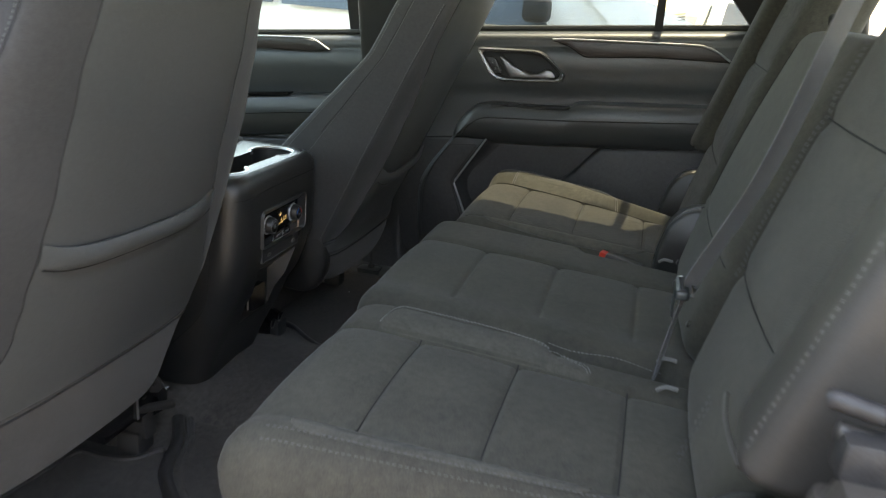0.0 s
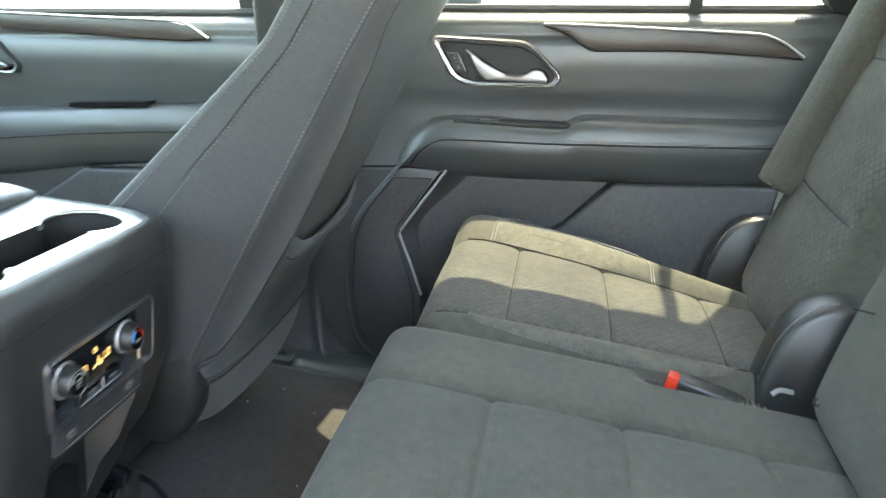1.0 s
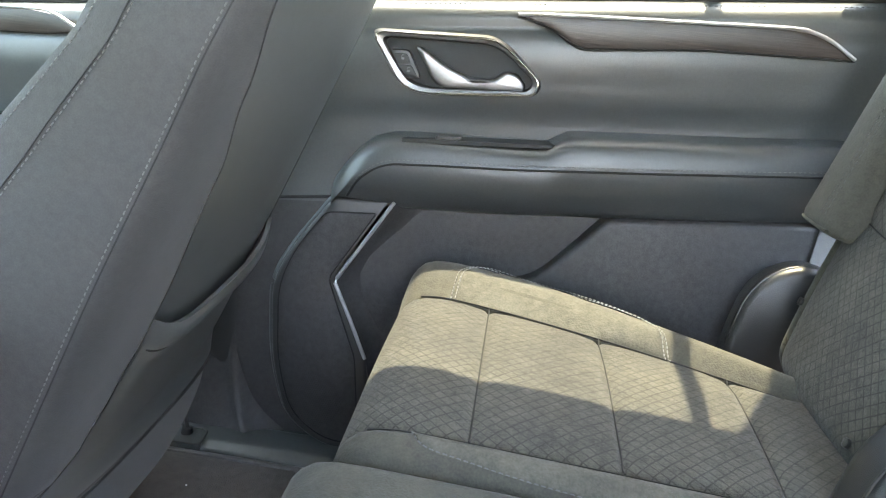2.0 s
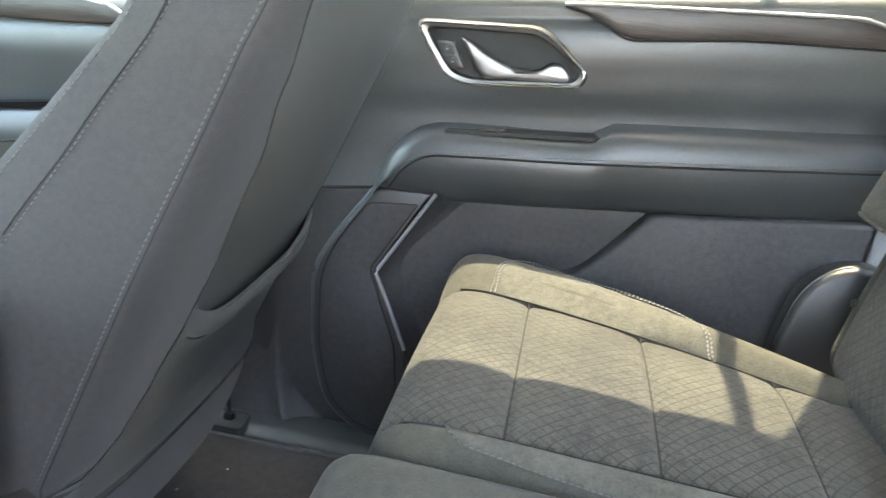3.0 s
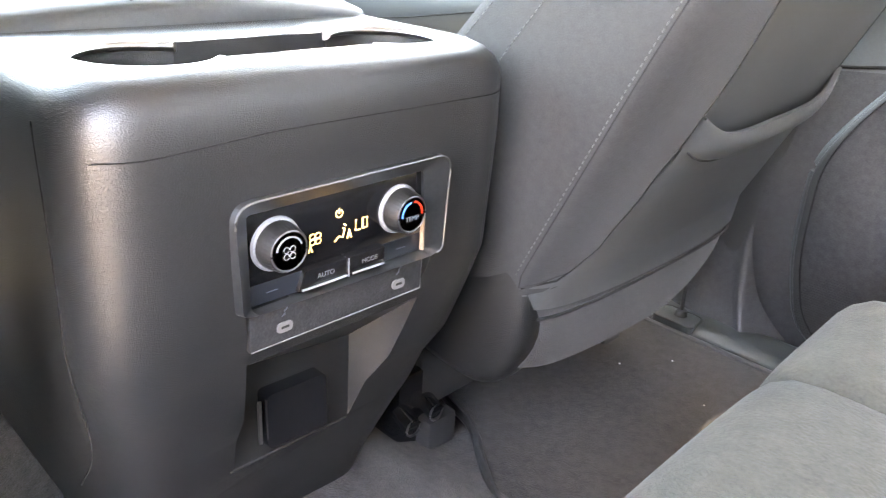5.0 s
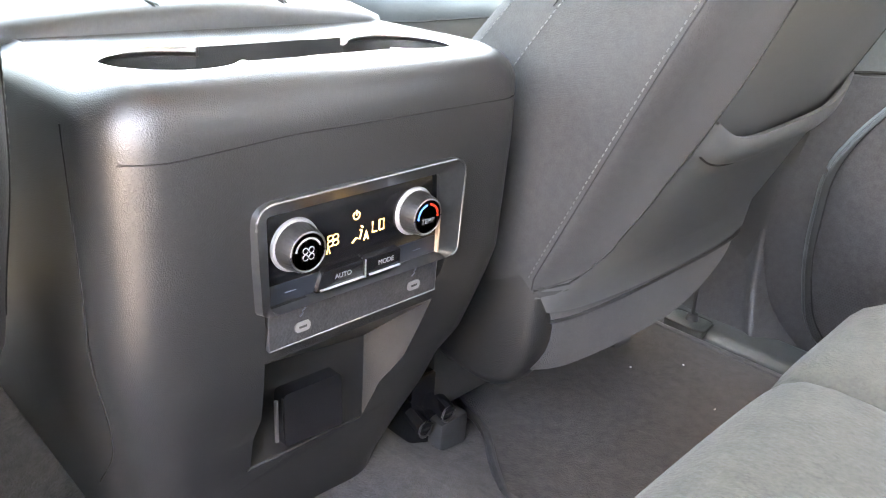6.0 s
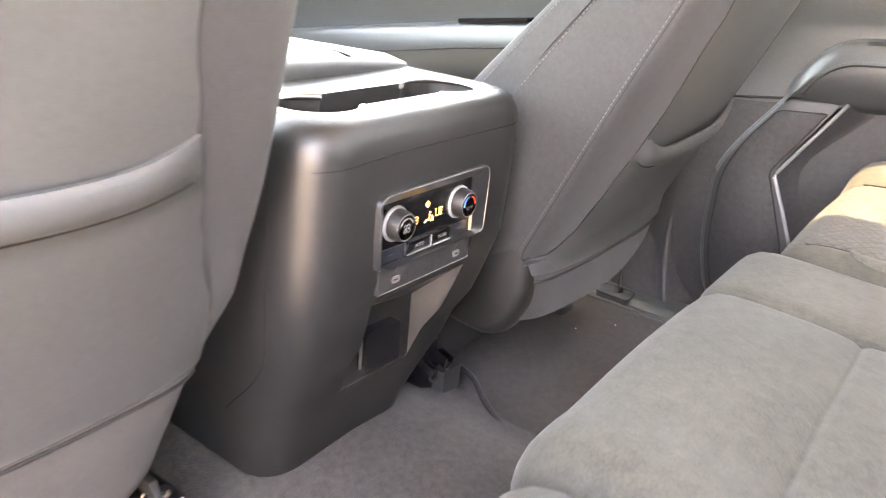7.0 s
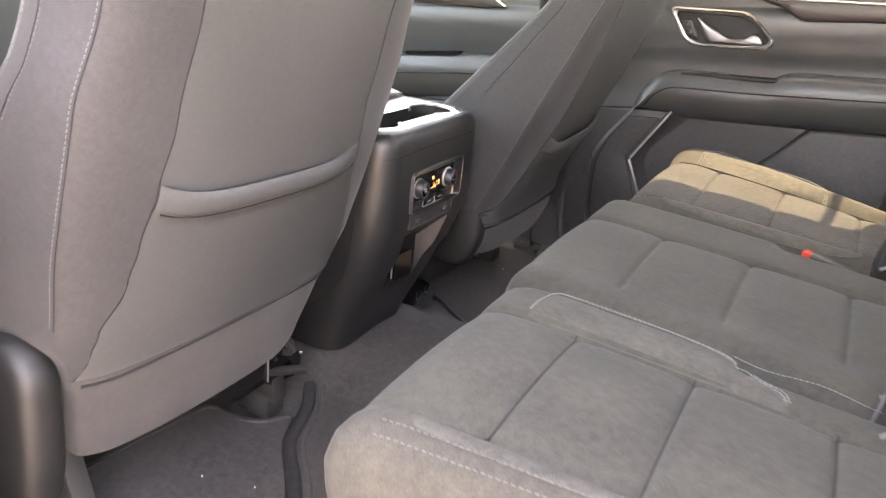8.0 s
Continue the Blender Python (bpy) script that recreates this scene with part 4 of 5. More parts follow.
front_seat(-0.455, -0.045, 0.050, "dark grey driver seat with a sagging map pocket", (0.059, 0.28, 0.10),
           [(0.10, 0.190), (0.20, 0.203), (0.24, 0.216), (0.30, 0.240), (0.40, 0.247), (0.53, 0.245), (0.62, 0.230), (0.71, 0.208), (0.80, 0.185)],
           [(0.235, 0.99), (0.25, 0.95), (0.27, 0.90), (0.295, 0.85), (0.35, 0.745), (0.39, 0.71), (0.45, 0.67), (0.51, 0.64), (0.70, 0.66)],
           [(0.225, 0.98), (0.25, 0.94), (0.295, 0.83), (0.35, 0.745), (0.39, 0.70), (0.45, 0.66), (0.51, 0.62), (0.70, 0.66)],
           0.245, -0.672, 0.450, 0.018, 0.232, 0.112, 0.003, (-0.01, -0.025, 0.055), True)


# ---- rear bench ----
def cushion(name, y0, y1, parent, seams_x, edges, label, material=FABRIC, outer=0, drop=0.0, x0=0.238, x1=0.76, insert=None, nose=0.020, taper=(0.085, 2.0, 1.0), hollow=None, extra=(), raised=0.0):
    """A seat cushion from y0 to y1. edges: lengthwise seams; outer: +1 or -1 where the side towards the door narrows to the rear."""
    H, L = 0.20, x1 - x0
    c, hwid = (y0 + y1) / 2, (y1 - y0) / 2

    def top(x, y):
        """Height of the upper face."""
        u = (x - x0) / L
        z = 0.350 - 0.030 * u ** 1.2 + 0.004 - drop
        i0, i1 = insert or (y0, y1)
        if i0 < y < i1:
            t = (y - i0) / (i1 - i0)
            z += 0.006 * math.sin(math.pi * t) - 0.003
            for s in seams_x:
                z -= dent(x - s, 0.004, 0.0036) + dent(x - s, 0.020, 0.0024)
        for e in edges:
            z -= dent(y - e, 0.005, 0.0035) + dent(y - e, 0.018, 0.002)
        side = max(0, (abs(y - c) - hwid + 0.05) / 0.05)
        z -= 0.010 * side ** 2
        z -= nose * max(0, 1 - u / 0.16) ** 2
        if hollow:
            z -= hollow(x, y)
        if raised:
            k = max(0.0, min(1.0, (y - edges[-1] - 0.004) / 0.045))
            z += raised * k * k * (3 - 2 * k)
        return z

    def shift(x, y):
        """How far the side towards the door is drawn in."""
        if not outer:
            return 0.0
        return outer * taper[0] * max(0.0, (x - x0) / L) ** taper[2] * max(0, (y - c) * outer / hwid) ** taper[1]

    def warp(u, v, w):
        k = w / H
        x, y = x0 + u, v
        t = u / L
        y -= shift(x, v)
        z = 0.13 + w
        if k > 0.5:
            z += (top(x, v) - 0.33) * (k - 0.5) * 2
        x += (1 - k) * 0.055 * (1 - t)
        return (x, y, z)
    ob = part(name, soft_box(cells(0, L, 0.016, [s - x0 for s in seams_x]), cells(y0, y1, 0.018, tuple(edges) + tuple(extra)), cells(0, H, 0.025), 0.045, warp), FABRIC, parent, label, angle=80)
    if insert:
        ob.data.materials.append(material)
        for f in ob.data.polygons:
            a, b = insert[0], insert[1]
            if a - shift(f.center.x, a) < f.center.y < b - shift(f.center.x, b) and f.normal.z > 0.2:
                f.material_index = 1

    def at(x, y, lift=0.0, real=False):
        """A point of the upper face; real: y is given as it lies in the car."""
        y_in = y
        if real:
            for _ in range(25):
                y_in = y + shift(x, y_in)
        near = max(0.0, 0.045 - min(y_in - y0, y1 - y_in))
        fall = 0.045 - math.sqrt(max(0.0, 0.045 ** 2 - min(near, 0.0449) ** 2))
        return Vector((x, y_in - shift(x, y_in), top(x, y_in) - fall + lift))
    return ob, at


def cross_seams(xs, y0, y1, at, parent):
    for s in xs:
        part("seam", tube([at(s, y0 + (y1 - y0) * k / 24, 0.0) for k in range(25)], 0.0010, 6), SEAM, parent)


def backrest(name, y0, y1, parent, label, base=(0.712, 0.325), height=0.58, lean=16.5, depth=0.10, seams=(), edges=(), narrow=0.0, r=0.035):
    a = radians(lean)
    up, fr = Vector((math.sin(a), 0, math.cos(a))), Vector((-math.cos(a), 0, math.sin(a)))
    c, hwid = (y0 + y1) / 2, (y1 - y0) / 2

    def face(v, h):
        d = 0.010 * math.cos(math.pi / 2 * min(1, abs(v - c) / hwid)) + 0.012 * math.sin(math.pi * min(1, h / height))
        for p, q in seams:                                     # slanting seam between two points (y, h)
            if min(p[0], q[0]) - 0.004 < v < max(p[0], q[0]) + 0.004:
                hh = p[1] + (q[1] - p[1]) * (v - p[0]) / (q[0] - p[0])
                d -= dent(h - hh, 0.012, 0.005)
        for e in edges:
            d -= dent(v - e, 0.0045, 0.006) + dent(v - e, 0.016, 0.003)
        return d

    def warp(u, v, w):
        k = w / depth
        y = c + (u - c) * (1 - narrow * max(0, 1 - v / 0.14) ** 2)
        p = Vector((base[0], y, base[1])) + up * v + fr * (w - depth + (face(u, v) if k > 0.5 else 0))
        return p
    ob = part(name, soft_box(cells(y0, y1, 0.022, edges), cells(0, height, 0.009), cells(0, depth, 0.025), r, warp), FABRIC, parent, label, angle=80)

    def at(y, h, lift=0.0):
        return Vector((base[0], c + (y - c) * (1 - narrow * max(0, 1 - h / 0.14) ** 2), base[1])) + up * h + fr * (face(y, h) + lift)
    return ob, at


def hinge_cover(y, w, parent, dx=0.0, dz=0.0):
    """A tall rounded shell over the hinge between cushion and back, with a lip along its top."""
    o = rounded([(0.664, 0.275), (0.668, 0.340), (0.680, 0.400), (0.704, 0.434), (0.742, 0.449), (0.790, 0.436), (0.830, 0.380), (0.815, 0.275)], 0.02, 4)
    mx, mz = 0.745, 0.355
    rings = [[(mx + (a - mx) * k + dx, y + w * q, mz + (b - mz) * k + dz) for a, b in o] for q, k in ((0, 0.90), (0.07, 0.97), (0.2, 1.0), (0.8, 1.0), (0.93, 0.97), (1.0, 0.90))]
    hinge = part("hinge_cover", loft(rings), PLASTIC, parent, "smooth black plastic hinge cover", angle=50)
    edge = [(a + dx, y + w * 0.22, b + dz) for a, b in o[6:22]]
    part("cover_lip", tube(edge, 0.0017, 8), PLASTIC, hinge)
    part("cover_groove", tube([(mx + (a - mx) * 0.98, b + w * 0.12, mz + (c - mz) * 0.98) for a, b, c in edge], 0.0016, 6), SEAM, hinge)


def buckle(at, tilt, parent_label, button=RED):
    b = thing("seat_belt_buckle", parent_label, "buckle", at, group="buckles")
    m = Matrix.Translation(at) @ Euler((radians(tilt[0]), radians(tilt[1]), radians(tilt[2]))).to_matrix().to_4x4()
    bm = box(-0.060, 0.012, -0.0145, 0.0145, -0.010, 0.014, 0.005, 3)
    bm.transform(m)
    part("housing", bm, PLASTIC, b, "black plastic buckle housing")
    bm = box(-0.072, -0.058, -0.0125, 0.0125, -0.009, 0.0125, 0.002)
    bm.transform(m)
    part("release_button", bm, button, b, "release button")
    for k in range(5):
        bm = tube([(0.012 + 0.007 * k, yy, zz) for yy, zz in rounded([(-0.012, -0.008), (0.012, -0.008), (0.012, 0.010), (-0.012, 0.010)], 0.004, 3)], 0.0026, 6, closed=True)
        bm.transform(m)
        part("bellows_ring", bm, RUBBER, b, "black rubber sleeve ring")
    bm = box(0.008, 0.09, -0.011, 0.011, -0.007, 0.009, 0.003)
    bm.transform(m)
    part("strap", bm, WEB, b)
    return b


SX = (0.366, 0.500, 0.642)
wide = thing("rear_bench", "wide charcoal cloth section of the rear bench, two places", "car seat", (0.5, -0.25, 0.13), group="rear bench")
def step(a, b, v):
    k = max(0.0, min(1.0, (v - a) / (b - a)))
    return k * k * (3 - 2 * k)


def near_hollow(x, y):
    return 0.075 * step(0.530, 0.550, x) * step(-0.292, -0.276, y)


def far_hollow(x, y):
    return 0.060 * step(0.530, 0.552, x) * step(0.178, 0.198, y)


c1, at1 = cushion("cushion", -0.660, -0.222, wide, SX, (-0.588, -0.335), "charcoal cloth outer seat cushion", outer=-1, x0=0.222, insert=(-0.586, -0.337), hollow=near_hollow, extra=(-0.292, -0.287, -0.281, -0.276, -0.262))
cross_seams(SX, -0.586, -0.337, at1, c1)
c2, at2 = cushion("cushion", -0.252, 0.246, wide, SX, (0.085,), "charcoal cloth middle seat cushion", x0=0.214, insert=(-0.175, 0.084), nose=0.006, hollow=far_hollow, extra=(0.178, 0.184, 0.191, 0.198))
narrow = thing("rear_bench", "narrow charcoal cloth section of the rear bench, partly in sun", "car seat", (0.5, 0.48, 0.13), group="rear bench")
c3, at3 = cushion("cushion", 0.218, 0.715, narrow, SX, (0.264, 0.590), "charcoal diamond-woven seat cushion lit by the sun", material=INSERT, outer=1, insert=(0.266, 0.588), drop=-0.008, taper=(0.229, 0.8, 1.6), raised=0.016)
cross_seams(SX, 0.266, 0.588, at3, c3)
for y in (0.264, 0.590):
    part("edge_seam", tube([at3(0.278 + 0.01 * k, y, 0.0004) for k in range(43)], 0.0010, 6), SEAM, c3)


def mesh_strip(name, line, y_in, at, own, real=False):
    """A strip of pale mesh cloth from the seam at y_in out to a stitched line of (x, y)."""
    rows = []
    for x, b in line:
        a = y_in(x)
        rows.append([at(x, a + (b - a) * q, h, real) for q, h in ((0, 0.0003), (0.2, 0.0018), (0.5, 0.0024), (0.8, 0.0020), (1, 0.0002), (1, -0.006), (0, -0.006))])
    return part(name, loft(rows), CLOTHPALE, own, "pale grey mesh cloth strip", angle=50)


# stitched flap of pale mesh cloth beside the outer place
flap_line = [(p.x, p.y) for p in smooth_line([(0.302, -0.322, 0), (0.304, -0.292, 0), (0.312, -0.264, 0), (0.335, -0.252, 0), (0.40, -0.249, 0), (0.50, -0.263, 0), (0.535, -0.280, 0), (0.56, -0.297, 0), (0.585, -0.306, 0), (0.592, -0.320, 0)], 6)]
mesh_strip("mesh_flap", flap_line, lambda x: -0.333, at1, c1)
for off in (0.0, 0.007):
    line = [(x - (0.4 * off if k > len(flap_line) - 10 else 0), y - off) for k, (x, y) in enumerate(flap_line)]
    part("stitching", stitches([at1(x, y, 0.0045 if off else 0.003) for x, y in line if y > -0.326], (0, 0, 1), 0.0060, 0.0044, 0.0008), PALETHREAD, c1, "row of pale stitching")
part("stitching", stitches([at2(0.528 + 0.01 * k, -0.234 - 0.002 * math.sin(k * 0.5), 0.0015) for k in range(17)], (0, -0.4, 1), 0.0060, 0.0044, 0.0008), PALETHREAD, c2, "row of pale stitching")
mesh_strip("mesh_strip", [(p.x, p.y) for p in smooth_line([(0.300, -0.590, 0), (0.304, -0.606, 0), (0.33, -0.616, 0), (0.45, -0.618, 0), (0.58, -0.616, 0), (0.61, -0.606, 0), (0.616, -0.590, 0)], 5)], lambda x: -0.588, at1, c1)
for y in (-0.620, -0.636):
    part("stitching", stitches([at1(0.285 + 0.01 * k, y, 0.0015) for k in range(40)], (0, 0, 1), 0.0066, 0.0050, 0.0007), THREAD, c1)
# sun-side cushion: mesh strip under arched double stitching on its outer side, and a strip along its inner one
arch = [(p.x, p.y) for p in smooth_line([(0.317, 0.585, 0), (0.320, 0.620, 0), (0.329, 0.643, 0), (0.345, 0.656, 0), (0.37, 0.663, 0), (0.4025, 0.660, 0), (0.445, 0.643, 0), (0.487, 0.620, 0), (0.549, 0.582, 0), (0.573, 0.552, 0), (0.580, 0.518, 0)], 7)]
mesh_strip("mesh_strip", arch, lambda x: at3(x, 0.592).y, at3, c3, True)
for off in (-0.001, 0.007):
    mid = (0.45, 0.58)
    line = [(x + (mid[0] - x) * off * 5, y + (mid[1] - y) * off * 9) for x, y in arch]
    part("stitching", stitches([at3(x, y, 0.0035 if off > 0 else 0.002, True) for x, y in line], (0, 0, 1), 0.0056, 0.0042, 0.0008), PALETHREAD, c3, "pale grey stitching")
inner = [(0.318, 0.284), (0.324, 0.276), (0.335, 0.271), (0.36, 0.268), (0.40, 0.264), (0.45, 0.261), (0.52, 0.259), (0.60, 0.262), (0.64, 0.272), (0.65, 0.284)]
inner = [(p.x, p.y) for p in smooth_line([(x, y - 0.025, 0) for x, y in inner], 5)]
mesh_strip("mesh_strip", inner, lambda x: 0.263, at3, c3)
part("stitching", stitches([at3(x, y - 0.002, 0.002) for x, y in inner], (0, -0.2, 1), 0.0060, 0.0046, 0.0008), THREAD, c3, "pale grey stitching")
part("stitching", stitches([at3(0.27 + 0.01 * k, 0.226, 0.0012) for k in range(40)], (0, -0.6, 1), 0.0060, 0.0046, 0.0008), THREAD, c3, "pale grey stitching")
part("side_seam", tube([at3(0.27 + 0.01 * k, 0.2235, 0.0006) for k in range(40)], 0.0011, 5), SEAM, c3)

b1, f1 = backrest("backrest", -0.625, -0.240, wide, "charcoal cloth outer backrest", height=0.72, seams=(((-0.55, 0.182), (-0.25, 0.173)), ((-0.55, 0.378), (-0.25, 0.376))), edges=(-0.266,), narrow=0.04)
b2, f2 = backrest("backrest", -0.225, 0.215, wide, "charcoal cloth middle backrest", seams=(((-0.20, 0.150), (0.145, 0.146)),), narrow=0.08, base=(0.706, 0.325), height=0.485)
b3, f3 = backrest("backrest", 0.292, 0.612, narrow, "charcoal cloth backrest", height=0.70, seams=(((0.33, 0.192), (0.58, 0.211)), ((0.33, 0.388), (0.58, 0.394))), edges=(0.576,), narrow=0.10)
b3.data.materials.append(INSERT)
for f in b3.data.polygons:
    if f.normal.x < -0.3 and 0.318 < f.center.y < 0.575:
        f.material_index = 1


def back_seam(p, q, face, own, n=26):
    part("seam", tube([face(p[0] + (q[0] - p[0]) * k / n, p[1] + (q[1] - p[1]) * k / n, 0.0006) for k in range(n + 1)], 0.0010, 6), SEAM, own)


back_seam((-0.55, 0.182), (-0.25, 0.173), f1, b1)
back_seam((-0.55, 0.378), (-0.25, 0.376), f1, b1)
back_seam((-0.20, 0.150), (0.145, 0.146), f2, b2)
back_seam((0.145, 0.146), (0.195, 0.132), f2, b2)
back_seam((0.145, 0.146), (0.172, 0.450), f2, b2)
back_seam((0.33, 0.192), (0.58, 0.211), f3, b3)
back_seam((0.33, 0.388), (0.58, 0.394), f3, b3)
loop = f2(0.02, 0.478, -0.03)
part("pull_loop", tube(smooth_line([loop + Vector((0, 0.035, -0.01)), loop + Vector((-0.012, 0.022, 0.020)), loop + Vector((-0.014, -0.005, 0.026)), loop + Vector((-0.004, -0.028, 0.004))], 6), 0.0035, 8, 2.2, (1, 0, 0)), DARK, b2, "black fabric pull loop")


def bolster(y0, y1, parent, h0, h1, rows, base=(0.712, 0.325), lean=16.5, proud=0.045, r=0.014, material=FABRIC, bold=1.0, slope=0.0, tuck=0.0):
    """A padded side bolster on a backrest, from height h0 to h1 along it; rows: stitching lines, as shares of its width."""
    a = radians(lean)
    up, fr = Vector((math.sin(a), 0, math.cos(a))), Vector((-math.cos(a), 0, math.sin(a)))
    H = h1 - h0

    def warp(u, v, w):
        crown = 0.008 * math.sin(math.pi * (u - y0) / (y1 - y0)) if w > 0.05 else 0.0
        inner = max(0.0, (u - y0) / (y1 - y0) - 0.15) / 0.85           # the bevel falls towards the middle of the seat
        w = w * (0.10 + proud * (1 - slope * inner)) / (0.10 + proud)
        lift = tuck * max(0.0, 0.8 - w / (0.10 + proud)) * max(0.0, 1 - v / 0.3)
        return Vector((base[0], u, base[1])) + up * (h0 + v + lift) + fr * (w - 0.10 + crown)
    ob = part("bolster", soft_box(cells(y0, y1, 0.010), cells(0, H, 0.02, (0.006,)), cells(0, 0.10 + proud, 0.012), r, warp), material, parent, "padded brown-grey side bolster" if slope else "padded charcoal side bolster", angle=80)
    for q in rows:
        d = proud + 0.008 * math.sin(math.pi * q) - (0.0008 if slope else 0)
        part("stitching", stitches([Vector((base[0], y0 + (y1 - y0) * q, base[1])) + up * (h0 + 0.022 + 0.02 * k) + fr * d for k in range(int((H - 0.03) / 0.02))], fr, 0.0075 * bold, 0.0055 * bold, 0.0009 * bold), PALETHREAD if slope else THREAD, ob)
    rim = [Vector((base[0], y0 + (y1 - y0) * k / 10, base[1])) + up * (h0 + r * 0.30) + fr * (proud - r * 0.25 + 0.008 * math.sin(math.pi * k / 10)) for k in range(1, 10)]
    part("end_piping", tube(rim, 0.0022, 8), material, ob)
    return ob


bolster(-0.716, -0.568, wide, 0.140, 0.72, (0.115,), proud=0.040, r=0.013, material=SIDEVINYL, bold=0.85, slope=0.62, tuck=0.03)
for q in (0.0, 0.014):                                         # rows of thread low on the outer backrest
    part("stitching", stitches([f1(-0.470 - q, 0.0 + 0.01 * k, 0.0035) for k in range(10)], (-1, 0, 0.3), 0.0085, 0.0062, 0.0009), THREAD, b1)
bolster(0.532, 0.624, narrow, 0.177, 0.70, (0.22, 0.30))
for y in (-0.258, -0.250):
    part("stitching", stitches([f1(y, 0.16 + 0.02 * k, 0.002) for k in range(20)], (-1, 0, 0.3), 0.0075, 0.0055, 0.0008), THREAD, b1)
hinge_cover(0.222, 0.060, narrow)
hinge_cover(0.630, 0.046, narrow, 0.008, -0.006)
hinge_cover(-0.715, 0.090, wide, 0.01, -0.03)
for (y, h), f, own in (((0.35, 0.03), f3, b3), ((0.585, 0.09), f3, b3), ((-0.19, 0.05), f2, b2), ((0.17, 0.03), f2, b2)):
    p = f(y, h)
    part("trim_button", disc(p, (-1, 0, 0.3), 0.005, 0.004, 16, bevel=0.0015), PLASTIC, own)
for y in (-0.330, -0.245, 0.205, 0.50):
    part("anchor_tab", tube(smooth_line([(0.676, y, 0.336), (0.686, y + 0.004, 0.341), (0.702, y + 0.009, 0.338)], 5), 0.0021, 8, 1.5), PALETHREAD, narrow if y > 0.3 else wide, "small pale plastic tab")

buckle((0.634, 0.216, 0.309), (0, 9, -14), "black seat belt buckle with a red button between cushions")
buckle((0.668, -0.272, 0.292), (0, 6, 6), "black seat belt buckle sunk between two cushions", DARK)

# seat belt with its tongue over the inner edge of the outer backrest
belt = thing("seat_belt", "dark grey seat belt webbing with a metal tongue", "seat belt", (0.70, -0.235, 0.44), group="seat belts")


def webbing(pts, width, across, parent):
    pts = smooth_line(pts, 8)
    ac = Vector(across).normalized() * width / 2
    rings = []
    for i, p in enumerate(pts):
        d = (pts[min(i + 1, len(pts) - 1)] - pts[max(i - 1, 0)]).normalized()
        n = d.cross(ac).normalized() * 0.0007
        rings.append([p - ac - n, p + ac - n, p + ac + n, p - ac + n])
    return part("webbing", loft(rings), WEB, parent, smooth=False)


webbing([(0.676, -0.250, 0.31), (0.684, -0.250, 0.38), (0.694, -0.250, 0.442)], 0.044, (0.25, 0.96, 0.1), belt)
webbing([(0.694, -0.250, 0.440), (0.709, -0.250, 0.485), (0.760, -0.250, 0.620), (0.806, -0.252, 0.815), (0.850, -0.258, 1.00)], 0.046, (0.616, 0.788, 0), belt)
part("tongue", prism(rounded([(-0.252, 0.405), (-0.222, 0.405), (-0.218, 0.43), (-0.210, 0.452), (-0.264, 0.452), (-0.256, 0.43)], 0.004, 3), "x", 0.682, 0.686, 0.001), BRUSHED, belt, "steel belt tongue")
part("tongue_clip", tube([(0.683, -0.268, 0.471), (0.690, -0.268, 0.449), (0.702, -0.268, 0.447), (0.701, -0.268, 0.460)], 0.0030, 8), BRUSHED, belt, "bent steel clip of the tongue")
part("tongue_grip", box(0.679, 0.698, -0.278, -0.222, 0.440, 0.454, 0.005, 3), SILL, belt, "grey tongue grip")

belt2 = thing("seat_belt", "dark grey seat belt webbing hanging beside the window", "seat belt", (0.80, 0.66, 0.6), group="seat belts")
webbing([(0.905, 0.72, 1.10), (0.86, 0.715, 0.80), (0.815, 0.715, 0.56), (0.80, 0.71, 0.40)], 0.046, (0.95, 0.1, 0.2), belt2)
part("tongue", box(0.795, 0.828, 0.690, 0.704, 0.555, 0.585, 0.005, 3), PLASTIC, belt2, "black plastic belt tongue")


# ---- rear of the centre console ----
def face_x(z):
    return lerp_table(z, [(0.05, -0.112), (0.10, -0.092), (0.165, -0.062), (0.26, -0.022), (0.31, -0.008), (0.40, -0.004), (0.44, -0.005)])


console = thing("centre_console", "black grained plastic centre console with rear climate controls", "console", (-0.2, -0.01, 0.05))
CY = -0.0065
BODY_Y = -0.003
rings = []
for z in [0.045, 0.07, 0.10, 0.13, 0.165, 0.20, 0.23, 0.26, 0.285, 0.31, 0.35, 0.40, 0.43, 0.445, 0.455, 0.461, 0.465]:
    hwid = 0.160 - 0.20 * max(0, 0.30 - z) ** 1.0 * 0.8
    tr = 0.022 * (1 - math.sqrt(max(0, 1 - (max(0, z - 0.440) / 0.0255) ** 2)))
    xr = face_x(z) - tr
    o = rounded([(xr, BODY_Y - hwid + tr), (xr, BODY_Y + hwid - tr), (-0.62, BODY_Y + hwid - tr), (-0.62, BODY_Y - hwid + tr)], [0.05, 0.046, 0.01, 0.01], 8)
    rings.append([(a, b, z) for a, b in o])
body = part("body", loft(rings), PLASTIC, console, "black grained plastic housing", angle=60)


def cups(grow, n=24):
    """Outline of two cup wells joined by a slot."""
    r, sl, cx, dy = 0.041 + grow, 0.027 + grow, -0.075, 0.088
    a0 = math.asin(sl / r)
    out = []
    for k in range(n + 1):
        t = a0 + (2 * math.pi - 2 * a0) * k / n
        out.append((cx - r * math.sin(t), CY - dy + r * math.cos(t)))
    for k in range(n + 1):
        t = math.pi + a0 + (2 * math.pi - 2 * a0) * k / n
        out.append((cx - r * math.sin(t), CY + dy + r * math.cos(t)))
    return out


